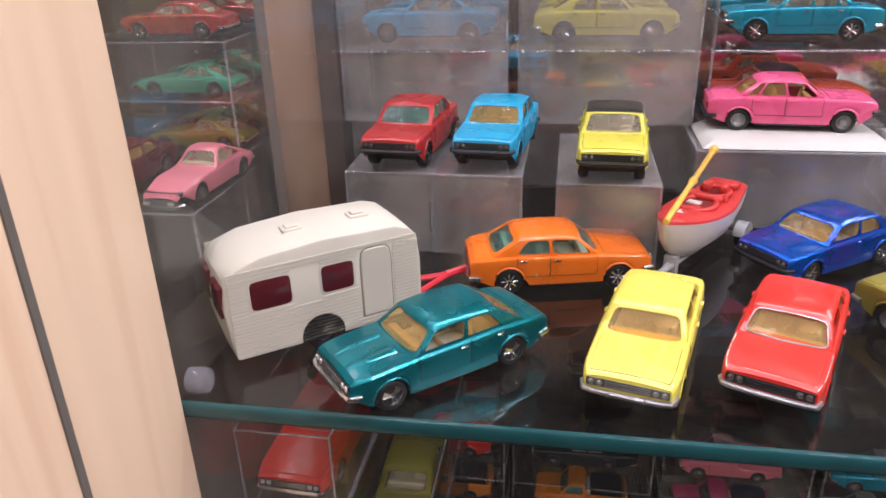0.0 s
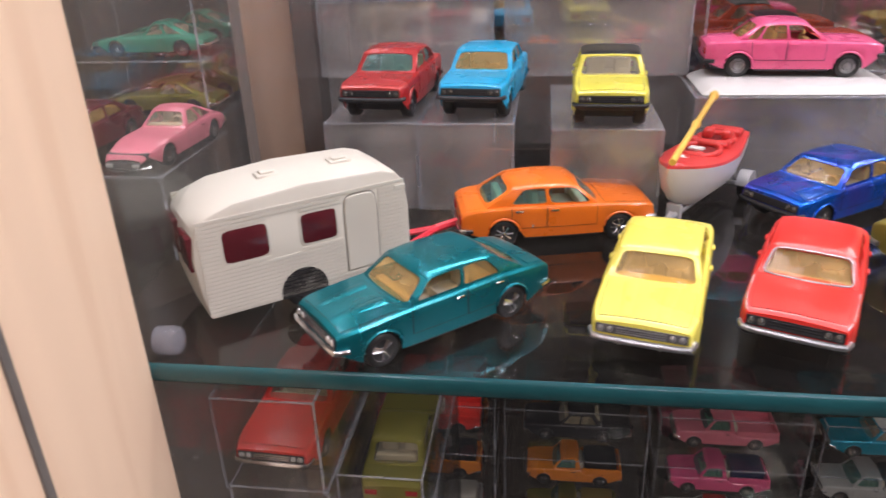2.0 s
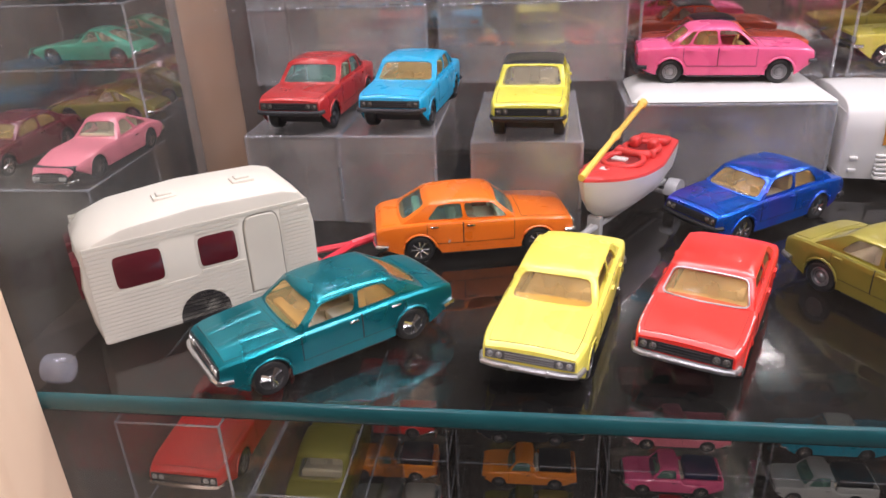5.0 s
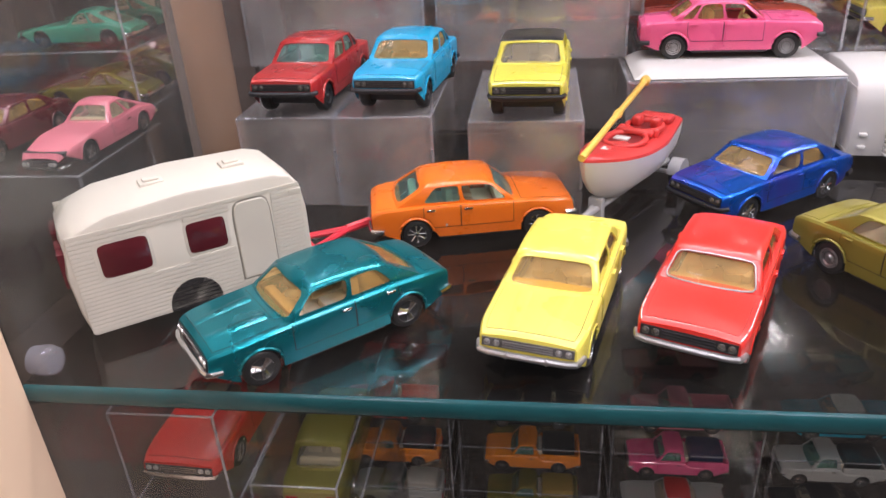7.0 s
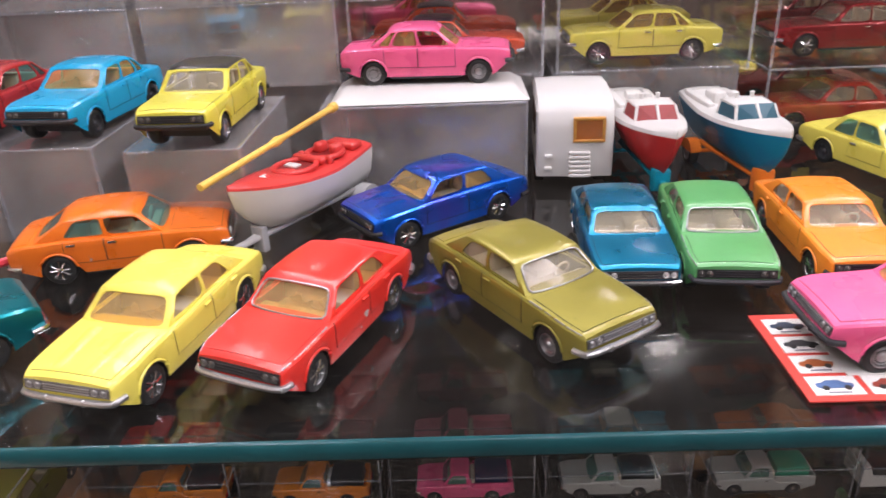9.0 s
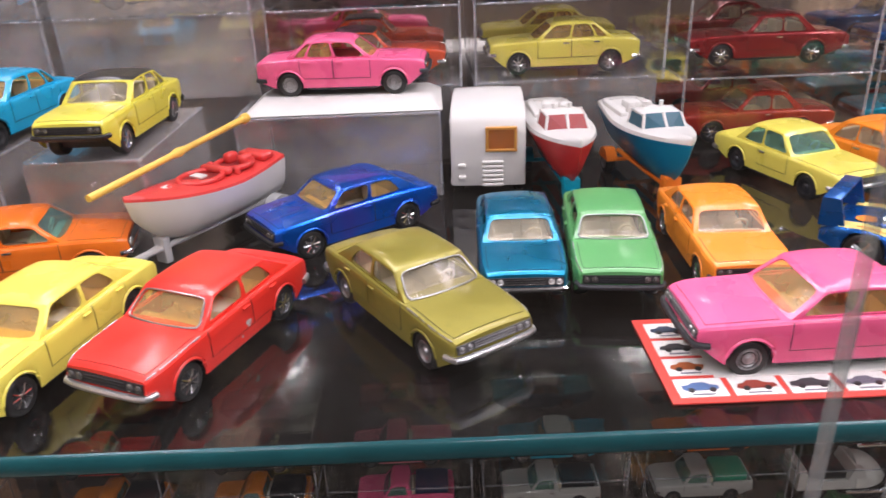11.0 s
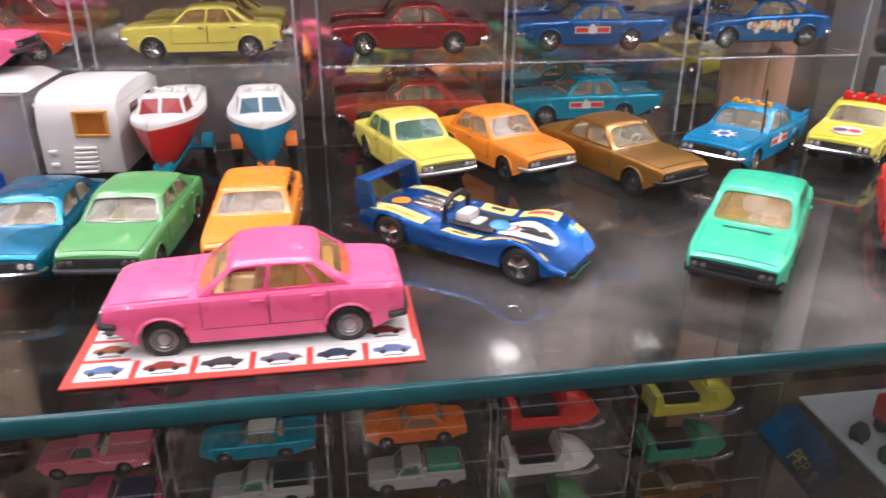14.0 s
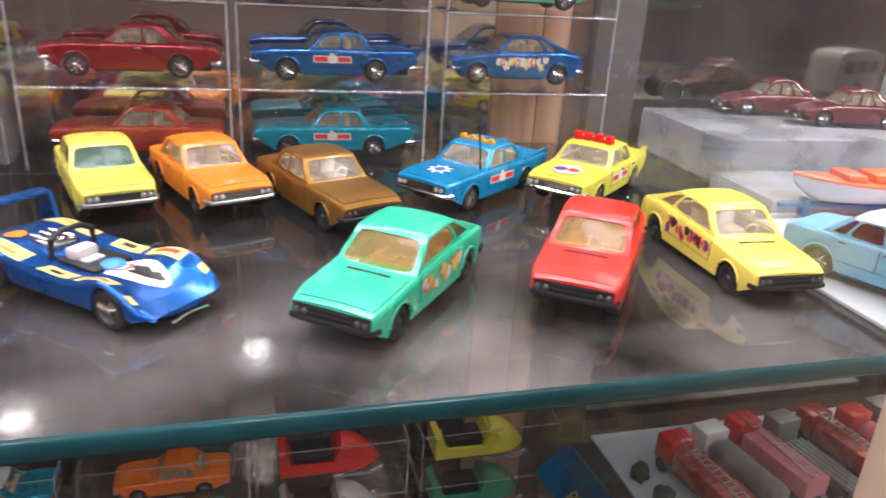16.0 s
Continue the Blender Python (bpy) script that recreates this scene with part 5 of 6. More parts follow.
for s in (-1, 1):
    w_ = new("wheel", WHEELS["tyre"])
    w_.parent = caravan
    w_.matrix_basis = pose(-3.0 * MM, s * 12.6 * MM, 5.85 * MM, 0, 0, 0 if s > 0 else 180)
    h_ = new("rim", WHEELS["dark"])
    h_.parent = w_
    # flat dark disc on the side paints the shade of a wheel opening
    bm = bmesh.new()
    add_lathe(bm, [(7.4, s * (Wd / 2 + 0.1)), (7.4, s * (Wd / 2 + 0.3)), (0.5, s * (Wd / 2 + 0.3))], 22, "y", (-3.0, 0, 6.0))
    bmesh.ops.bisect_plane(bm, geom=list(bm.verts) + list(bm.edges) + list(bm.faces), plane_co=(0, 0, 4.7), plane_no=(0, 0, -1), clear_outer=True)
    part("wheel_arch", scaled(bm), SEAM, caravan, "dark disc painting the wheel opening's shade")
REDPL = plain("red_plastic", (0.62, 0.03, 0.05), 0.35)
bm = bmesh.new()
tow = caravan.matrix_basis.inverted() @ Vector((-0.0365, 0.2510, SHELF_Z + 0.0072)) / MM
joint = Vector((L / 2, 0, 6.2)).lerp(tow, 0.7)
for s in (-1, 1):
    add_tube(bm, [(L / 2 - 1, s * 7, 6.0), joint], 1.1, 6)
add_tube(bm, [joint - Vector((1, 0, 0)), tow], 1.5, 8)
add_tube(bm, [(L / 2 + 4, -5.0, 6.2), (L / 2 + 4, 5.0, 6.2)], 0.9, 6)
part("tow_bar", scaled(bm), REDPL, caravan, "red plastic tow bar")
part("lamp_strip", scaled(box(L / 2 - 5, L / 2 - 1.2, -Wd / 2 - 0.5, -Wd / 2 + 0.2, 31.2, 32.6, 0.2, 1)), IVORY, caravan)

# ---- smaller white caravan, seen from its end ----
van2 = thing("toy_caravan", pose(0.158, 0.346, SHELF_Z + 0.0002, 0, 0, -94), "small white plastic toy caravan with amber end window", "toy caravan")
caravan_body(van2, 60, 30, 5.0, 35.6, WHITE, 2, 3.0)
bm = bmesh.new()
for a in ((-1.0, 11.5, 19.4, 20.5), (-1.0, 11.5, 28.2, 29.3), (-1.0, 0.2, 20.5, 28.2), (10.3, 11.5, 20.5, 28.2)):
    add_box(bm, 28.8, 31.0, a[0], a[1], a[2], a[3], 0.2, 1)
fr = part("end_window", scaled(box(29.0, 30.5, 0.0, 10.5, 20.2, 28.5, 0.1, 1)), plain("amber_pane", (0.42, 0.13, 0.02), 0.2), van2, "amber window")
part("window_frame", scaled(bm), plain("tan_frame", (0.60, 0.28, 0.05), 0.4), fr)
bm = bmesh.new()
for j in range(6):
    add_box(bm, 29.5, 34.0 - j * 0.5, -2.5, 6.0, 6.0 + 1.7 * j, 7.2 + 1.7 * j, 0.3, 1)
add_box(bm, 29.0, 31.5, -12, -9, 8, 9.5, 0.4)
add_box(bm, 29.0, 31.5, -12, -9, 13, 14.5, 0.4)
part("gas_locker", scaled(bm), WHITE, van2)
for s in (-1, 1):
    for x0, x1 in ((-14, -4), (4, 14)):
        part("side_window", scaled(box(x0, x1, s * 15 - 0.5, s * 15 + 0.3, 18, 28, 0.2, 1)), plain("brown_pane", (0.10, 0.05, 0.03), 0.15), van2, "brown tinted window")
    w_ = new("wheel", WHEELS["tyre"])
    w_.parent = van2
    w_.matrix_basis = pose(0, s * 13 * MM, 5.85 * MM, 0, 0, 0 if s > 0 else 180)


# ---- boats on trailers ----
def hull(bm, L, W, H, keel=0.0, sheer=2.0, n=18, transom=0.75, deck=True, blunt=2.3, flare=False):
    """Boat hull from the stern (x = -L/2) to the bow."""
    rows = []
    for i in range(n + 1):
        u = i / n
        x = lerp(-L / 2, L / 2, u)
        w = W / 2 * (transom + (1 - transom) * min(1, u / 0.4)) * (1 - max(0, (u - 0.45) / 0.55) ** blunt)
        w = max(w, 0.25)
        zt = H + sheer * (u - 0.3) ** 2 * 2
        zb = keel + (H - keel) * 0.85 * max(0, (u - 0.72) / 0.28) ** 2
        if flare:
            half_w = ((0.10, 0.03), (0.46, 0.30), (0.80, 0.72))
        else:
            half_w = ((0.45, 0.10), (0.80, 0.36), (0.95, 0.72))
        xr = x + 1.8 * max(0, (u - 0.72) / 0.28)
        half = [(0, zb)] + [(w * a, lerp(zb, zt, c)) for a, c in half_w] + [(w, zt)]
        rows.append([Vector((lerp(x, xr, (z - zb) / max(0.1, zt - zb)), -y, z)) for y, z in reversed(half)] + [Vector((lerp(x, xr, (z - zb) / max(0.1, zt - zb)), y, z)) for y, z in half[1:]])
    vv, _ = add_grid(bm, rows)
    bm.faces.new(vv[0])
    bm.faces.new(vv[-1])
    return rows


def deck_over(bm, rows, up, camber=0.8):
    grid = []
    for r in rows:
        a, b = r[0], r[-1]
        grid.append([Vector((a.x, lerp(a.y, b.y, (k + 1) / 2), a.z + up * (1 if abs(k) < 0.99 else 0) + camber * (1 - k * k))) for k in (-1, -0.97, -0.7, -0.35, 0, 0.35, 0.7, 0.97, 1)])
    vv, _ = add_grid(bm, grid)
    bm.faces.new(vv[-1])
    bm.faces.new(vv[0])


def trailer(parent, L, mat, wheel_x, z=6.0, drop=0.0):
    bm = bmesh.new()
    for s in (-1, 1):
        add_tube(bm, [(wheel_x - 8, s * 4, z), (L / 2 - 8, s * 1.5, z), (L / 2 + 4, 0, z - 0.6)], 1.1, 8)
    add_tube(bm, [(wheel_x, -11, 5.4), (wheel_x, 11, 5.4)], 0.9, 8)
    add_tube(bm, [(L / 2 + 3, 0, z - 0.6), (L / 2 + 9, 0, z - 0.6)], 1.4, 8)
    add_box(bm, L / 2 - 6, L / 2 - 3, -2.6, 2.6, z - 5.8, z + 3.4, 0.5)
    part("trailer_frame", scaled(bm), mat, parent)
    for s in (-1, 1):
        w = new("wheel", WHEELS["tyre"])
        w.parent = parent
        w.matrix_basis = pose(wheel_x * MM, s * 11.5 * MM, 5.2 * MM, 0, 0, 0 if s > 0 else 180) @ Matrix.Diagonal((0.89, 0.9, 0.89, 1))
        h = new("rim", WHEELS["disc"])
        h.parent = w
        bm = bmesh.new()
        add_lathe(bm, [(6.0, s * 9.0), (6.0, s * 13.6)], 16, "y", (wheel_x, 0, 5.4))
        bmesh.ops.bisect_plane(bm, geom=list(bm.verts) + list(bm.edges) + list(bm.faces), plane_co=(0, 0, 6.5), plane_no=(0, 0, -1), clear_outer=True)
        part("mudguard", scaled(bm), mat, parent)


CLEARPL = plain("clear_grey_trailer", (0.55, 0.55, 0.55), 0.2, 0.3)
bow, stern = Vector((0.0345, 0.2520)), Vector((0.0718, 0.3178))
d = (bow - stern).normalized()
mid = (bow + stern) / 2
L = 67.0
boat = thing("toy_boat", pose(mid.x, mid.y, SHELF_Z + 0.0002, 0, 0, math.degrees(math.atan2(d.y, d.x))), "red and white toy dinghy with yellow mast on a trailer", "toy boat")
bm = bmesh.new()
rows = hull(bm, L, 24.0, 21.5, 7.0, 5.0, 22, 0.62, True, 3.0)
part("hull", scaled(bm), WHITE, boat, "white hull", 50)
REDDECK = plain("red_deck_plastic", (0.66, 0.05, 0.045), 0.35, 0, 150, 0.1)
bm = bmesh.new()
deck_over(bm, rows, 0.9, 1.2)
deck = part("deck", scaled(bm), REDDECK, boat, "red deck", 50)
bm = bmesh.new()
zd = 23.9
for x, rx, ry, h in ((3.0, 8.5, 6.8, 1.5), (-14.0, 7.0, 6.4, 1.8)):
    loop = [Vector((x + rx * math.cos(a), ry * math.sin(a), zd + h * 0.5)) for a in (2 * math.pi * j / 28 for j in range(29))]
    add_tube(bm, loop, 1.1, 8)
add_box(bm, -6.5, -3.2, -7.0, 7.0, zd, zd + 2.6, 1.1)
add_box(bm, -29, -22.5, -6.4, 6.4, zd - 0.5, zd + 2.4, 1.1)
for y in (-3.6, 3.6):
    add_box(bm, -19, -13.5, y - 1.8, y + 1.8, zd, zd + 4.2, 1.2)
for x, y in ((17, 0), (-8.5, 6.5), (-8.5, -6.5)):
    add_lathe(bm, [(1.3, zd - 0.6), (1.3, zd + 1.6), (0.8, zd + 2.2), (0.1, zd + 2.3)], 12, "z", (x, y, 0))
part("deck_fittings", scaled(bm), REDDECK, boat, "", 50)
# flat plates, no hollows: the shade of a recess is their dark red
for x, rx, ry in ((3.0, 7.8, 6.1), (-14.0, 6.4, 5.7)):
    bm = bmesh.new()
    add_lathe(bm, [(1.0, zd - 1.0), (1.0, zd + 0.45), (0.05, zd + 0.35)], 24, "z")
    bmesh.ops.scale(bm, vec=(rx, ry, 1), verts=bm.verts)
    bmesh.ops.translate(bm, vec=(x, 0, 0), verts=bm.verts)
    part("cockpit_well", scaled(bm), plain("shaded_well_red", (0.22, 0.015, 0.015), 0.5), boat, "plate with the cockpit well's shade as dark red")
part("thwart", scaled(box(0.5, 4.0, -4.5, 1.0, zd + 0.3, zd + 1.2, 0.3)), WHITE, boat, "white scrap of seat")
part("pennant", scaled(box(16, 19, -2.2, 0.4, zd + 1.6, zd + 2.0, 0.1, 1)), INK_WHITE, boat, "small white mark")
bm = bmesh.new()
pa, pb = Vector((0.0338, 0.2365, 0.0347)), Vector((0.0620, 0.3165, 0.0372))
inv = boat.matrix_basis.inverted()
pts = [inv @ Vector((p.x, p.y, SHELF_Z + p.z)) / MM for p in (pa, pa.lerp(pb, 0.45), pa.lerp(pb, 0.5), pa.lerp(pb, 0.55), pa.lerp(pb, 0.96), pa.lerp(pb, 0.97), pb)]
add_tube(bm, pts, [1.15, 1.05, 1.7, 1.05, 1.2, 1.9, 1.9], 10)
part("mast", scaled(bm), plain("mustard_plastic", (0.78, 0.50, 0.09), 0.4), boat, "yellow plastic mast lying over the deck")
trailer(boat, 58, CLEARPL, -22, 7.0)

for x, y, deg, mat, inner, tmat, label in (
        (0.1868, 0.3305, -89, plain("red_hull", (0.60, 0.03, 0.03), 0.3), plain("shaded_red_inside", (0.26, 0.012, 0.012), 0.4), plain("turquoise_plastic", (0.0, 0.28, 0.40), 0.35), "red and white toy cabin boat on a turquoise trailer"),
        (0.2229, 0.3270, -85, plain("blue_hull", (0.005, 0.22, 0.42), 0.3), plain("shaded_teal_inside", (0.0, 0.07, 0.11), 0.4), plain("orange_plastic", (0.80, 0.20, 0.02), 0.35), "blue and white toy cabin boat on an orange trailer")):
    b = thing("toy_boat", pose(x, y, SHELF_Z + 0.0002, 0, 0, deg), label, "toy boat", "cabin boats")
    bm = bmesh.new()
    rows = hull(bm, 79, 27.0, 24.0, 6.0, 3.6, 24, 0.72, True, 2.5, True)
    part("hull", scaled(bm), mat, b, "", 50)
    bm = bmesh.new()
    deck_over(bm, rows, 1.4, 1.6)
    dk = part("deck", scaled(bm), WHITE, b, "white deck", 50)
    # low cabin: raked windscreen in two panes, thin posts, white roof
    zd, zr = 26.4, 32.2
    roof_f, foot_f, back = 13.0, 19.0, 0.0
    bm = bmesh.new()
    grid = []
    for x, k in ((back, 1.0), (back + 1, 1.02), (4, 1.0), (roof_f - 1, 0.94), (roof_f, 0.9)):
        grid.append([(x, y * k, zr + 0.7 * (1 - (y / 8.4) ** 2) - (0.5 if x in (back, roof_f) else 0)) for y in (-8.4, -7.6, -4, 0, 4, 7.6, 8.4)])
    add_grid(bm, grid)
    thicken(bm, 1.0)
    part("cabin_roof", scaled(bm), WHITE, b, "", 50)
    for s in (-1, 1):
        bm = bmesh.new()
        add_tube(bm, [(foot_f - 3.0, s * 8.6, zd - 0.4), (roof_f - 0.6, s * 7.3, zr)], 0.75, 6)
        add_tube(bm, [(back + 0.6, s * 9.2, zd - 0.6), (back + 0.6, s * 8.0, zr)], 0.8, 6)
        part("cabin_post", scaled(bm), WHITE, b)
        bm = bmesh.new()
        # opaque plates in place of open holes, coloured like the shaded cabin inside
        add_flat(bm, [(foot_f - 3.2, s * 8.4, zd - 0.4), (roof_f - 0.8, s * 7.1, zr), (back + 0.6, s * 7.8, zr), (back + 0.6, s * 9.0, zd - 0.4)])
        thicken(bm, 0.5)
        part("side_window", scaled(bm), inner, b)
        bm = bmesh.new()
        add_flat(bm, [(foot_f, s * 0.3, zd + 0.4), (foot_f - 3.2, s * 8.4, zd - 0.2), (roof_f - 0.8, s * 7.1, zr), (roof_f - 0.2, s * 0.3, zr + 0.3)])
        thicken(bm, 0.5)
        part("windscreen", scaled(bm), inner, b, "dark plate for the shaded inside behind the open windscreen")
        part("bench", scaled(box(-34, -8, min(s * 6.2, s * 9.4), max(s * 6.2, s * 9.4), zd - 1.5, zd + 1.6, 0.8)), WHITE, b)
        part("seat", scaled(box(-15.5, -11.5, s * 3.6 - 1.7, s * 3.6 + 1.7, zd - 1.5, zd + 5.0, 1.1)), WHITE, b)
        bm = bmesh.new()
        add_lathe(bm, [(0.9, zr), (0.8, zr + 2.2), (1.1, zr + 2.6), (0.3, zr + 3.0)], 10, "z", (back + 2.5, s * 3.2, 0))
        part("horn", scaled(bm), WHITE, b)
    bm = bmesh.new()
    add_tube(bm, [(foot_f + 0.3, 0, zd), (roof_f, 0, zr + 0.6)], 0.8, 6)
    part("cabin_post", scaled(bm), WHITE, b)
    part("engine_box", scaled(box(-27, -19, -3.4, 3.4, zd - 1.5, zd + 3.4, 1.2)), WHITE, b)
    part("stern_rail", scaled(box(-38, -35, -8, 8, zd - 1.8, zd + 1.4, 0.7)), WHITE, b)
    trailer(b, 55, tmat, -16, 7.0)
    bm = bmesh.new()
    add_box(bm, 22.5, 29.5, -3.2, 3.2, 3.0, 11.5, 1.0)
    part("tow_hitch", scaled(bm), tmat, b)

# ---- printed card under the pink saloon ----
cx0, cx1, cy0, cy1 = 0.188, 0.269, 0.1735, 0.212
card = thing("printed_card", pose(0, 0, SHELF_Z + 0.0004), "red-bordered card printed with rows of small toy pictures", "card")
part("sheet", box(cx0, cx1, cy0, cy1, 0, 0.0004), plain("card_red", (0.66, 0.07, 0.055), 0.35, 0, 60, 0.05, 0.02), card)
part("white_field", box(cx0 + 0.013, cx1 - 0.002, cy0 + 0.0095, cy1 - 0.004, 0.0004, 0.0006), INK_WHITE, card)
PICS = [plain("print_tone_" + n, c, 0.4) for n, c in (("a", (0.10, 0.17, 0.34)), ("b", (0.32, 0.06, 0.04)), ("c", (0.06, 0.06, 0.065)), ("d", (0.16, 0.16, 0.20)), ("e", (0.04, 0.06, 0.10)), ("f", (0.12, 0.16, 0.32)), ("g", (0.42, 0.12, 0.04)))]
rng = random.Random(3)


def picture_cell(x, y, w, h, ink):
    cell = part("picture_cell", box(x, x + w, y, y + h, 0.0004, 0.00062), INK_WHITE, card)
    bm = bmesh.new()
    cxm, cym = x + w / 2, y + h * 0.54
    prof = [(-0.40, -0.16), (-0.30, -0.22), (0.30, -0.22), (0.40, -0.12), (0.38, 0.03), (0.20, 0.08), (0.10, 0.22), (-0.14, 0.22), (-0.24, 0.08), (-0.39, 0.04)]
    up = [bm.verts.new((cxm + w * a * (0.9 + 0.2 * rng.random()), cym + h * b * (0.9 + 0.2 * rng.random()), 0.00078)) for a, b in prof]
    bm.faces.new(up)
    part("vehicle_print", bm, ink, cell)
    bm = bmesh.new()
    for a in (-0.22, 0.22):
        add_lathe(bm, [(h * 0.11, 0.00064), (h * 0.11, 0.0009), (h * 0.02, 0.0009)], 10, "z", (cxm + a * w, cym - h * 0.2, 0))
    part("wheel_print", bm, INK_BLACK, cell)
    part("caption_bar", box(cxm - w * 0.24, cxm + w * 0.24, y + h * 0.09, y + h * 0.15, 0.0006, 0.00075), PICS[3], cell)


for i in range(6):
    picture_cell(cx0 + 0.0024 + i * 0.01315, cy0 + 0.002, 0.0116, 0.0073, PICS[i])
for j in range(3):
    picture_cell(cx0 + 0.0024, cy0 + 0.0108 + j * 0.0088, 0.0108, 0.0074, PICS[(6, 2, 4)[j]])
    picture_cell(cx1 - 0.0140, cy0 + 0.0108 + j * 0.0088, 0.0116, 0.0074, PICS[(1, 0, 5)[j]])

# ---- shelf support ----
bm = bmesh.new()
add_lathe(bm, [(0.0005, -0.1102), (0.0038, -0.1098), (0.0042, -0.1055), (0.0036, -0.1035), (0.0015, -0.1025)], 20, "x", (0, 0.1705, SHELF_Z + 0.0043))
ob = thing("shelf_peg", pose(0, 0, 0), "milky white plastic shelf peg at the glass edge", "shelf peg")
part("peg", bm, clear("milky_peg", (0.82, 0.82, 0.85), 0.14, (0.6, 0.6, 0.66), 0.15, 1.5, 0.06), ob)

# ---- lower shelf: boxed vehicles ----
def toy_sled(m, colour, nose_colour, label):
    """A low snow-sled toy: tub with dark seat well, rounded cowl and two runners."""
    ob = thing("toy_snowmobile", m, label, "toy snowmobile", "boxed toy snowmobiles")
    bm = bmesh.new()
    prof = [(-34, 5), (-34, 22), (-30, 24), (-26, 13), (2, 12), (6, 24), (12, 23), (16, 12), (16, 5)]
    rows = [[bm.verts.new((x, y, z)) for x, z in prof] for y in (-12.5, 12.5)]
    for i in range(len(prof)):
        j = (i + 1) % len(prof)
        bm.faces.new((rows[0][i], rows[0][j], rows[1][j], rows[1][i]))
    bm.faces.new(rows[0]), bm.faces.new(rows[1])
    part("tub", scaled(bm), colour, ob)
    part("seat", scaled(box(-25, 2, -10, 10, 12, 19, 1.5)), BLACK, ob, "black padded seat")
    bm = bmesh.new()
    n = 8
    rws = []
    for i in range(n + 1):
        u = i / n
        x = lerp(8, 36, u)
        h, w = 22 * (1 - u ** 2.2) + 7, 12 * (1 - u ** 3) + 1.5
        rws.append([(x, w * math.cos(a), 6 + (h - 6) * math.sin(a)) for a in (math.pi * k / 10 for k in range(11))])
    vv, _ = add_grid(bm, rws)
    bm.faces.new(vv[0]), bm.faces.new(vv[-1])
    part("cowl", scaled(bm), nose_colour, ob)
    for s in (-1, 1):
        bm = bmesh.new()
        add_tube(bm, [(2, s * 12.5, 2), (28, s * 12.5, 2), (36, s * 12.5, 6)], 1.5, 8)
        add_tube(bm, [(16, s * 11.5, 2), (16, s * 9.0, 9)], 1.0, 6)
        part("runner", scaled(bm), CHROME, ob)
    return ob


def low(c, rw):
    return pose(COLS[c], 0.3875, 0.7012 + rw * ROW, 0, 0, 180) @ Matrix.Scale(0.84, 4)


def pickup(m, colour, label, load=None):
    car, sh = toy_car(m, "pickup", colour, label, wb=42, glass=GREENWIN, bump=CHROME, hood="", category="toy pickup", group="boxed toy pickups")
    bm = bmesh.new()
    for s in (-1, 1):
        add_box(bm, sh.x0 + 1, -7.5, s * 11.9 - 0.8, s * 11.9 + 0.8, 10.5, 16.5, 0.4)
    add_box(bm, sh.x0 + 0.6, sh.x0 + 2.0, -12.2, 12.2, 10.5, 16.5, 0.4)
    part("load_bed", scaled(bm), colour, car)
    if load:
        part("load", scaled(box(sh.x0 + 4, -9, -10, 10, 11.5, 22, 2.0)), load, car, "bulky load in the bed")


NAVY = plain("navy_plastic", (0.02, 0.03, 0.09), 0.4)
pickup(low(0, 3), P["red"], "red toy pickup in a clear box")
pickup(low(0, 2), P["tangerine"], "orange toy pickup in a clear box", DARK)
pickup(low(0, 1), P["dimmed_white"], "white toy pickup in a clear box", IVORY)
toy_car(low(1, 3), "fins", P["black"], "black toy car in a clear box", wb=41, glass=CLEARWIN, group="boxed toy cars")
pickup(low(1, 2), P["tangerine"], "orange toy pickup with a dark load in a clear box", BLACK)
pickup(low(1, 1), P["olive"], "ochre toy pickup in a clear box", plain("ochre_plastic", (0.4, 0.27, 0.05), 0.4))
pickup(low(2, 3), P["rose"], "salmon pink toy pickup in a clear box")
pickup(low(2, 2), P["pink"], "pink toy pickup with a navy load in a clear box", NAVY)
toy_car(low(2, 1), "fins", P["dimmed_white"], "white toy car with red roof in a clear box", wb=41, glass=CLEARWIN, roof=P["red"], group="boxed toy cars")
toy_car(low(3, 3), "fins", P["aqua"], "pale blue toy car in a clear box", wb=41, glass=CLEARWIN, roof=P["white"], group="boxed toy cars")
pickup(low(3, 2), P["dimmed_white"], "white toy pickup with a dark load in a clear box", BLACK)
toy_car(low(3, 1), "boxy", P["black"], "black toy saloon in a clear box", wb=41, glass=CLEARWIN, group="boxed toy cars")
toy_car(low(4, 3), "coupe", P["orange"], "orange toy coupe in a clear box", wb=41, glass=CLEARWIN, group="boxed toy cars")
pickup(low(4, 2), P["dimmed_white"], "white toy pickup with a green load in a clear box", P["seagreen"])
toy_car(low(4, 1), "saloon", P["brown"], "brown toy saloon in a clear box", wb=41, glass=CLEARWIN, group="boxed toy cars")
toy_sled(low(5, 3) @ pose(0, 0, 0, 0, 0, 180), P["red"], P["red"], "red toy snowmobile with chrome runners in a clear box")
toy_sled(low(5, 2) @ pose(0, 0, 0, 0, 0, 180), P["white"], P["white"], "white toy snowmobile in a clear box")
toy_sled(low(5, 1) @ pose(0, 0, 0, 0, 0, 180), P["green"], P["green"], "green toy snowmobile in a clear box")
toy_sled(low(6, 3) @ pose(0, 0, 0, 0, 0, 180), P["citron"], P["citron"], "lime toy snowmobile in a clear box")
toy_sled(low(6, 2) @ pose(0, 0, 0, 0, 0, 180), P["seagreen"], P["seagreen"], "green toy snowmobile with chrome runners in a clear box")
toy_car(low(6, 1), "saloon", P["brown"], "tan toy saloon in a clear box", wb=41, glass=CLEARWIN, group="boxed toy cars")
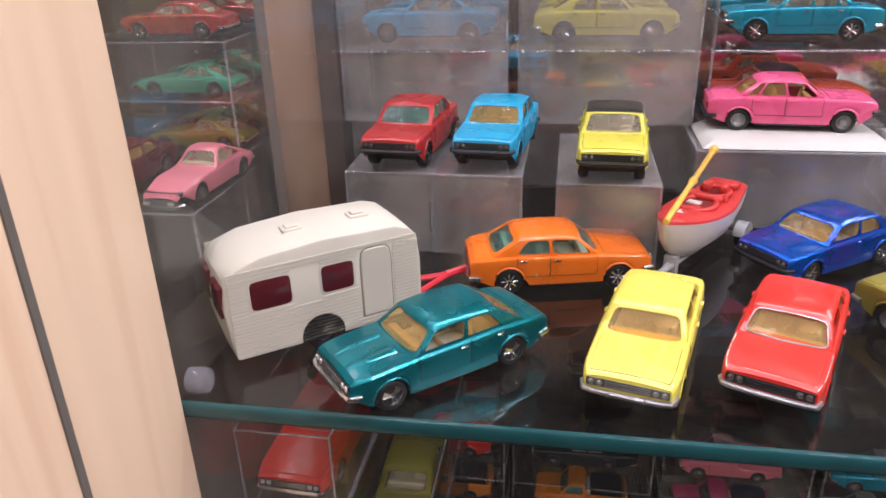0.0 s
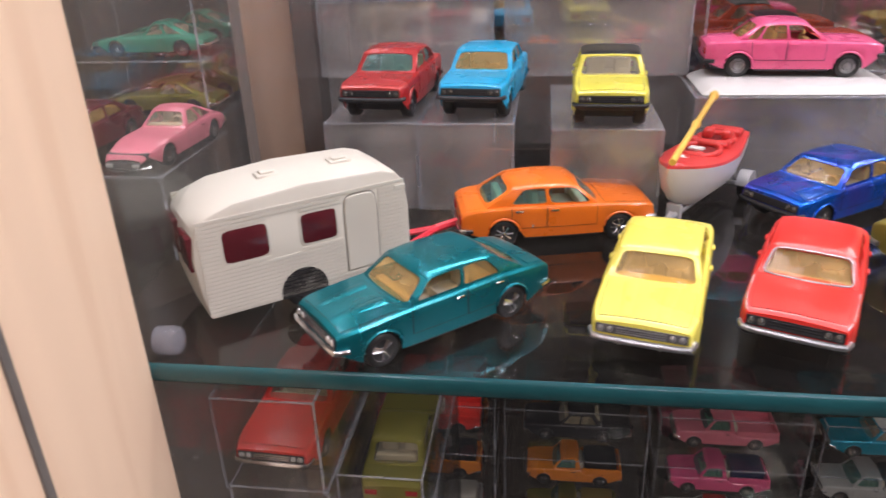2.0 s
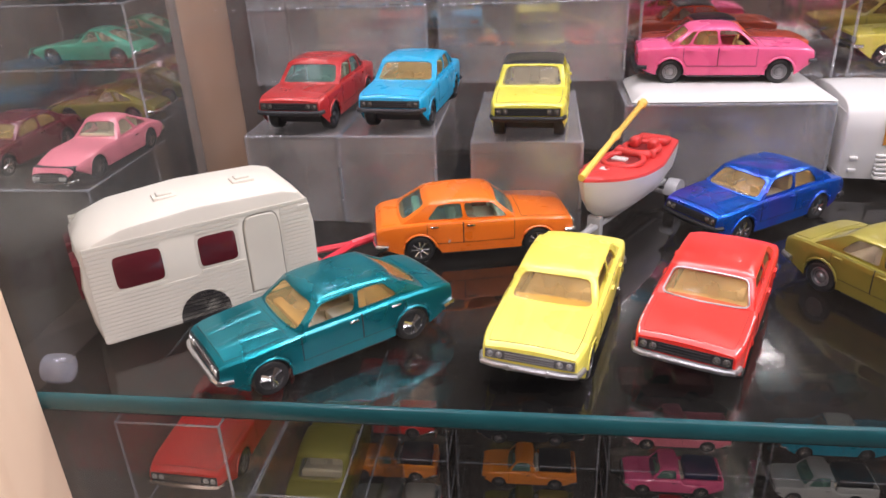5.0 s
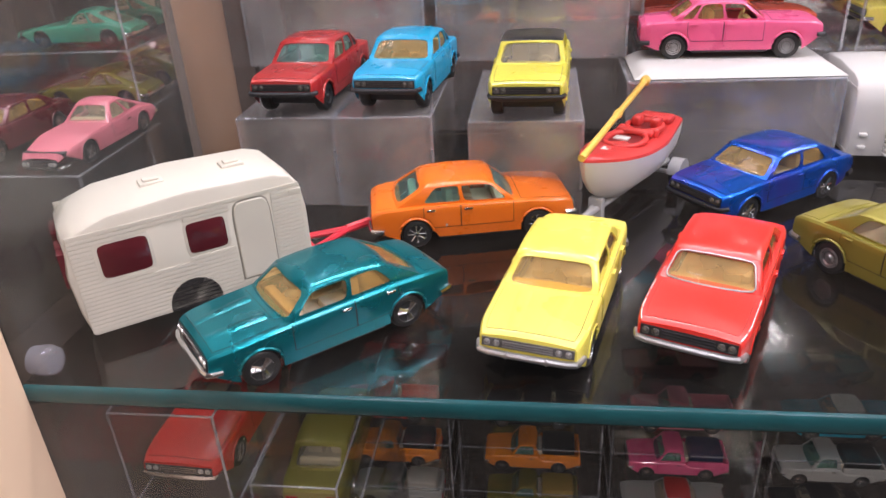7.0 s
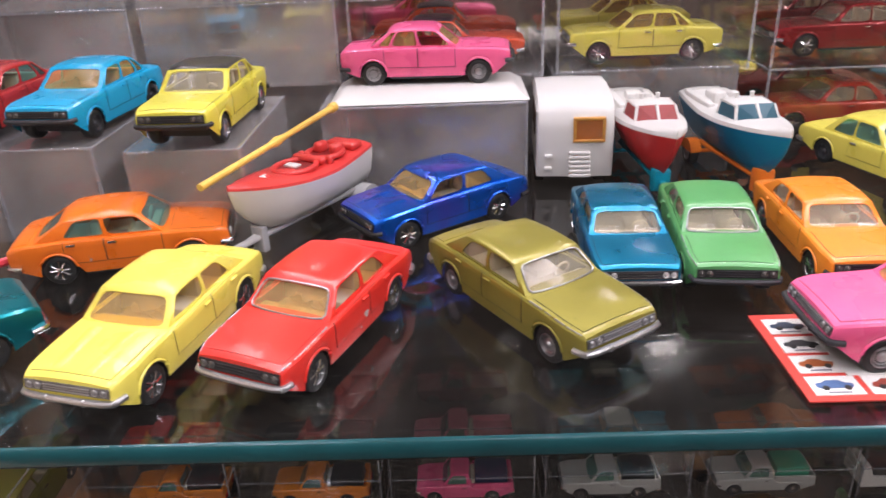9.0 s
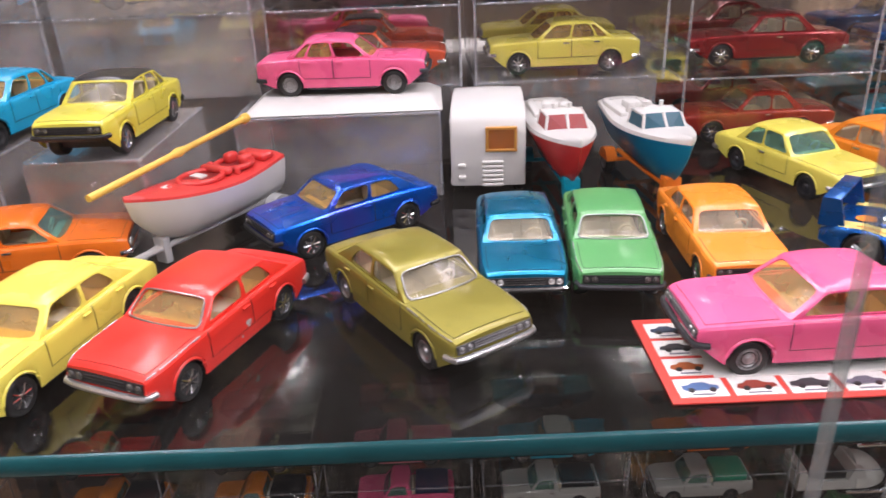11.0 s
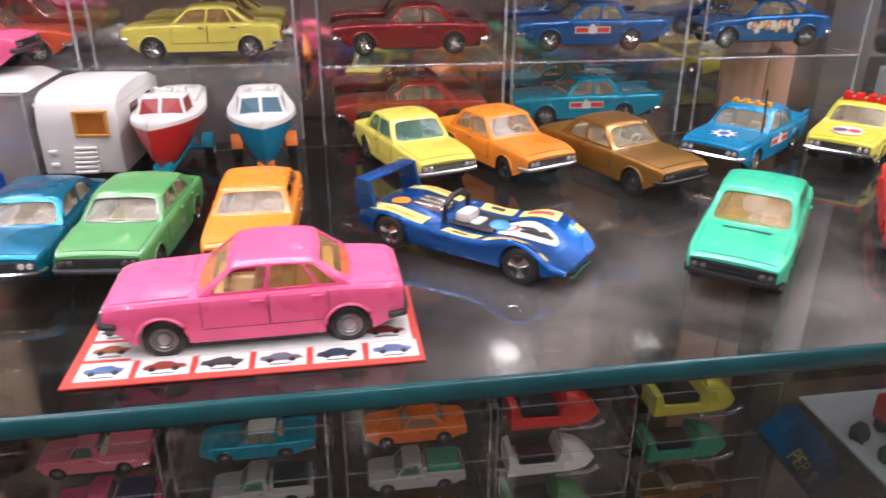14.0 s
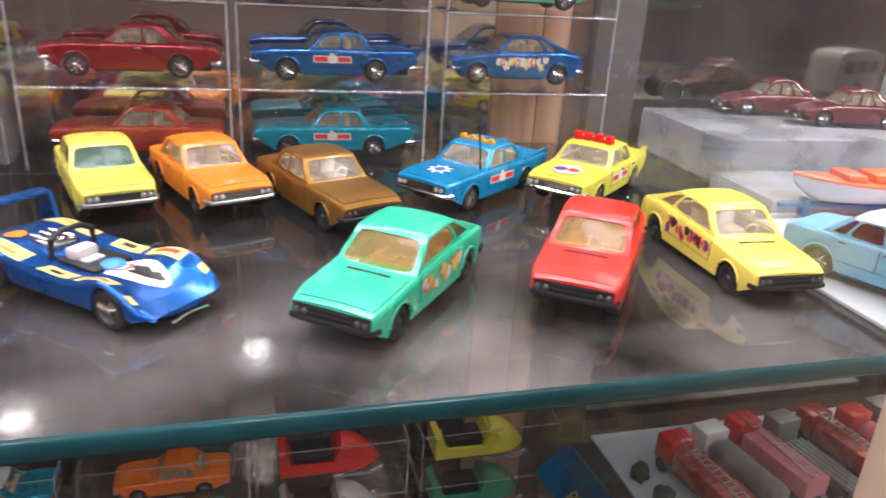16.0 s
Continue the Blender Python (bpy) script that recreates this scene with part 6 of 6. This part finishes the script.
for c, x in enumerate(COLS):
    for rw in range(4):
        clear_box(x - 0.0415, x + 0.0415, 0.360, 0.409, 0.7001 + rw * ROW, 0.70 + rw * ROW + ROW - 0.0004)

# packed cars at the front of the lower shelf
clear_box(-0.1085, -0.0745, 0.190, 0.285, 0.7001, 0.9345, "tall clear plastic stand under a packed toy car")
toy_car(pose(-0.0915, 0.2285, 0.9352, 0, 0, -93), "fins", P["red"], "red toy car in a clear blister pack", wb=41, glass=CLEARWIN, group="packed toy cars")
clear_box(-0.1085, -0.0748, 0.1880, 0.2750, 0.9347, 0.9720, "clear blister pack round a red toy car", group="blister packs")
clear_box(-0.0740, -0.0440, 0.190, 0.300, 0.7001, 0.9050, "tall clear plastic stand under packed toy cars")
toy_car(pose(-0.0590, 0.242, 0.9057, 0, 0, 91) @ Matrix.Scale(0.9, 4), "boxy", P["olive"], "ochre yellow toy car in a clear blister pack", wb=41, glass=CLEARWIN, group="packed toy cars")
clear_box(-0.0738, -0.0442, 0.1990, 0.2880, 0.9052, 0.9340, "clear blister pack round an ochre toy car", group="blister packs")

# blue carton with yellow lettering
carton = thing("blue_carton", pose(0.520, 0.345, 0.803, 0, 52, 0), "blue printed carton with yellow capital letters", "carton")
part("panel", box(-0.030, 0.030, -0.006, 0.006, -0.013, 0.013, 0.0006), plain("carton_blue", (0.0, 0.10, 0.24), 0.35), carton)
fc = bpy.data.curves.new("lettering", "FONT")
fc.body, fc.size, fc.align_x, fc.align_y, fc.extrude = "PER S", 0.013, "CENTER", "CENTER", 0.0001
fc.materials.append(INK_YELLOW)
tx = new("lettering", fc)
tx.parent = carton
tx.matrix_basis = pose(0.004, -0.0062, -0.006, 90, 0, 0)
st = thing("carton_stand", pose(0.522, 0.345, 0.70), "clear plastic stand under a blue carton", "stand")
part("block", box(-0.012, 0.012, -0.006, 0.006, 0.0, 0.0745, 0.001), ACRYLIC, st)

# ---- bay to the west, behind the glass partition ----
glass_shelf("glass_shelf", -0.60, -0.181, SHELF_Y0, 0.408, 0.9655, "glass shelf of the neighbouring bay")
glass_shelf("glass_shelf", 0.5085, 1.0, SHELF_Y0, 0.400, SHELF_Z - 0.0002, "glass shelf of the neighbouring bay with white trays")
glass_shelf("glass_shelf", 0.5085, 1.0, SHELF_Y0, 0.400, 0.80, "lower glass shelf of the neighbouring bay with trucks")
W0 = 0.9656
clear_box(-0.270, -0.172 - 0.0005, 0.2965, 0.370, W0, 1.0062, "clear acrylic box under a pink toy car")
clear_box(-0.270, -0.1815, 0.3720, 0.4080, W0, 1.0115, "clear acrylic box under a yellow toy car")
clear_box(-0.270, -0.1815, 0.3725, 0.4080, 1.0118, 1.0425, "clear acrylic box under a green toy car")
clear_box(-0.270, -0.1815, 0.3725, 0.4080, 1.0428, 1.0745, "clear acrylic box under toy cars")
toy_car(pose(-0.1855, 0.335, 1.0064, 0, 0, -94), "etype", P["rose"], "rose pink toy sports coupe on a clear box", glass=CLEARWIN, hood="", group="toy cars in the next bay")
toy_car(pose(-0.212, 0.391, 1.0120, 0, 0, 180) @ Matrix.Scale(0.86, 4), "etype", P["olive"], "ochre yellow toy sports coupe in a clear box", glass=CLEARWIN, hood="", group="toy cars in the next bay")
toy_car(pose(-0.213, 0.391, 1.0430, 0, 0, 180) @ Matrix.Scale(0.86, 4), "etype", P["seagreen"], "sea green toy sports coupe in a clear box", glass=CLEARWIN, hood="", group="toy cars in the next bay")
toy_car(pose(-0.215, 0.391, 1.0750, 0, 0, 180) @ Matrix.Scale(0.86, 4), "saloon", P["brick"], "brick red toy saloon on a clear box", glass=CLEARWIN, group="toy cars in the next bay")
toy_car(pose(-0.232, 0.336, 1.0064, 0, 0, -94), "saloon", P["maroon"], "maroon toy saloon on a clear box", glass=AMBER, group="toy cars in the next bay")

# ---- bay to the east ----
TRAY = plain("white_tray_plastic", (0.62, 0.63, 0.66), 0.3, 0, 40, 0.06)
MILKY = clear("milky_acrylic", (0.80, 0.81, 0.83), 0.30, (0.72, 0.73, 0.77), 0.12, 1.5, 0.12)


def tray(x0, x1, y0, y1, z0, z1, label):
    ob = thing("display_tray", pose(0, 0, 0), label, "display tray", "white trays")
    bm = bmesh.new()
    add_box(bm, x0, x1, y0, y1, z0, z1, 0.0012, 2)
    part("step", bm, MILKY if z1 - z0 > 0.005 else TRAY, ob)
    part("lip", box(x0 - 0.001, x1, y0 - 0.0012, y0 - 0.0001, z0, z0 + 0.003, 0.0003, 1), TRAY, ob)


tray(0.552, 0.80, 0.318, 0.398, 1.0, 1.0225, "white plastic display step in the next bay")
tray(0.545, 0.80, 0.272, 0.3165, 1.0, 1.0085, "low white plastic display step in the next bay")
tray(0.512, 0.80, 0.172, 0.270, 1.0, 1.0015, "white paper sheet under toys in the next bay")
toy_car(pose(0.648, 0.352, 1.0228, 0, 0, 168) @ Matrix.Scale(0.82, 4), "streamline", P["maroon"], "maroon toy saloon on a white step", glass=CLEARWIN, hood="", group="toy cars in the next bay")
toy_car(pose(0.622, 0.382, 1.0228, 0, 0, 170) @ Matrix.Scale(0.82, 4), "streamline", P["maroon"], "dark maroon toy saloon on a white step", glass=CLEARWIN, hood="", group="toy cars in the next bay")
van3 = thing("toy_caravan", pose(0.732, 0.374, 1.0228, 0, 0, 160) @ Matrix.Scale(0.88, 4), "pale grey toy caravan on a white step", "toy caravan")
caravan_body(van3, 66, 24, 5.0, 34.0, TRAY, 2, 3.0)
for x0, x1 in ((-26, -12), (-8, 6), (10, 24)):
    for s in (-1, 1):
        part("side_window", scaled(box(x0, x1, s * 12 - 0.5, s * 12 + 0.3, 18, 27, 0.2, 1)), plain("grey_pane", (0.15, 0.16, 0.18), 0.15), van3, "grey tinted window")
for s in (-1, 1):
    w_ = new("wheel", WHEELS["tyre"])
    w_.parent = van3
    w_.matrix_basis = pose(0, s * 10.5 * MM, 5.85 * MM, 0, 0, 0 if s > 0 else 180)
b = thing("toy_boat", pose(0.580, 0.266, 1.0018, 0, 0, 170) @ Matrix.Scale(0.85, 4), "orange and white toy speedboat on a blue trailer", "toy boat")
bm = bmesh.new()
rows = hull(bm, 66, 24, 18, 8.0, 3.0, 16, 0.75)
part("hull", scaled(bm), TRAY, b, "white hull", 50)
bm = bmesh.new()
deck_over(bm, rows, 1.0, 1.0)
part("deck", scaled(bm), plain("salmon_deck", (0.78, 0.20, 0.09), 0.35), b, "orange deck", 50)
bm = bmesh.new()
add_box(bm, -22, -2, -8, 8, 19, 24, 1.5)
add_box(bm, 2, 12, -8.5, 8.5, 19, 23.5, 1.2)
part("cabin", scaled(bm), plain("salmon_deck", (0.78, 0.20, 0.09), 0.35), b)
trailer(b, 60, plain("trailer_blue", (0.03, 0.15, 0.42), 0.35), -18, 6.5)
toy_car(pose(0.537, 0.199, 1.0018, 0, 0, -68), "boxy", plain("pale_blue_enamel", (0.22, 0.52, 0.78), 0.3), "pale blue toy estate with white roof", roof=P["white"], glass=REDWIN, group="toy cars in the next bay")
tray(0.552, 0.80, 0.185, 0.398, 0.80, 0.8012, "white paper sheet under toy trucks in the next bay")


def toy_lorry(m, colour, bodies, shape, label):
    """A six-wheel lorry with cab and a long load."""
    ob = thing("toy_lorry", m, label, "toy lorry", "toy lorries in the next bay")
    part("chassis", scaled(box(-48, 38, -8, 8, 5, 9, 0.8)), DARK, ob)
    bm = bmesh.new()
    add_box(bm, 20, 38, -12, 12, 8, 30, 2.0)
    cab = part("cab", scaled(bm), colour, ob)
    part("windscreen", scaled(box(37.2, 38.3, -10, 10, 20, 27, 0.4, 1)), GREENWIN, cab)
    # load: panelled body, tank with bands, or flat bed with pipes
    if shape == "tank":
        bm = bmesh.new()
        add_lathe(bm, [(1.0, -47), (7.5, -46.5), (9.5, -45), (9.5, 14), (7.5, 16), (1.0, 16.5)], 20, "x", (0, 0, 18))
        for x in (-38, -24, -10, 4):
            add_lathe(bm, [(9.7, x), (10.1, x + 0.2), (10.1, x + 1.6), (9.7, x + 1.8)], 20, "x", (0, 0, 18))
        part("tank", scaled(bm), bodies, ob)
    elif shape == "pipes":
        part("load_bed", scaled(box(-48, 17, -11, 11, 9, 12, 0.6)), DARK, ob)
        for y in (-7.5, -2.5, 2.5, 7.5):
            bm = bmesh.new()
            add_tube(bm, [(-50, y, 14.4), (14, y, 14.4)], 2.3, 8)
            part("pipe", scaled(bm), bodies, ob)
    else:
        bm = bmesh.new()
        add_box(bm, -48, 17, -12.0, 12.0, 9, 25, 1.8)
        part("load_body", scaled(bm), bodies, ob)
        for i in range(8):
            part("rib", scaled(box(-46 + i * 8, -44.8 + i * 8, -12.5, 12.5, 9.5, 25.4, 0.3, 1)), bodies, ob)
        bm = bmesh.new()
        for y in (-4, 4):
            add_tube(bm, [(-46, y, 26.6), (30, y, 30.4)], 0.7, 6)
        for i in range(12):
            x = -44 + i * 6
            add_tube(bm, [(x, -4, 26.7 + 0.05 * (x + 46)), (x, 4, 26.7 + 0.05 * (x + 46))], 0.5, 5)
        part("ladder", scaled(bm), SILVER, ob, "silver ladder on the roof")
    for x in (-36, -24, 28):
        for s in (-1, 1):
            w = new("wheel", WHEELS["tyre"])
            w.parent = ob
            w.matrix_basis = pose(x * MM, s * 10.8 * MM, 5.85 * MM, 0, 0, 0 if s > 0 else 180)
            h = new("rim", WHEELS["dark"])
            h.parent = w


GREYTOY = plain("grey_toy_metal", (0.30, 0.30, 0.30), 0.4, 0.3)
for x, y, cab, body, shape, label in (
        (0.592, 0.335, P["red"], P["brick"], "ladder", "red toy fire engine with a silver ladder"), (0.620, 0.340, P["white"], GREYTOY, "tank", "grey toy tanker lorry with white cab"),
        (0.648, 0.345, P["red"], P["rose"], "ladder", "pink and red toy ladder lorry on paper"), (0.676, 0.342, GREYTOY, GREYTOY, "pipes", "grey metal toy lorry loaded with pipes"),
        (0.704, 0.345, P["brick"], P["brick"], "ladder", "dark red toy ladder lorry on paper"), (0.732, 0.340, P["red"], P["rose"], "tank", "rose pink toy tanker lorry on paper"), (0.760, 0.345, GREYTOY, GREYTOY, "pipes", "grey toy pipe lorry on white paper"),
        (0.612, 0.236, P["flame"], P["brick"], "ladder", "orange-red toy ladder lorry on white paper"), (0.640, 0.238, GREYTOY, P["black"], "tank", "dark grey toy tanker lorry on white paper"),
        (0.668, 0.240, P["red"], GREYTOY, "pipes", "grey toy pipe lorry with red cab"), (0.698, 0.238, P["red"], P["brick"], "tank", "red toy tanker lorry on white paper"), (0.728, 0.240, GREYTOY, GREYTOY, "ladder", "grey toy ladder lorry on white paper")):
    toy_lorry(pose(x, y, 0.8016, 0, 0, 98) @ Matrix.Scale(0.8, 4), cab, body, shape, label)
rng = random.Random(8)
for i in range(7):
    bm = bmesh.new()
    bmesh.ops.create_icosphere(bm, subdivisions=2, radius=0.0065)
    for v in bm.verts:
        v.co *= 1 + 0.35 * noise.noise(v.co * 300 + Vector((i, 0, 0)))
    tree = thing("toy_bush", pose(0.560 + 0.006 * (i % 2) + 0.003 * rng.random(), 0.22 + i * 0.022, 0.8055), "small dark grey-green model bush on white paper", "model bush", "model bushes")
    part("clump", bm, plain("dull_moss", (0.06, 0.065, 0.05), 0.9, 0, 400, 0.4, 0.5), tree)
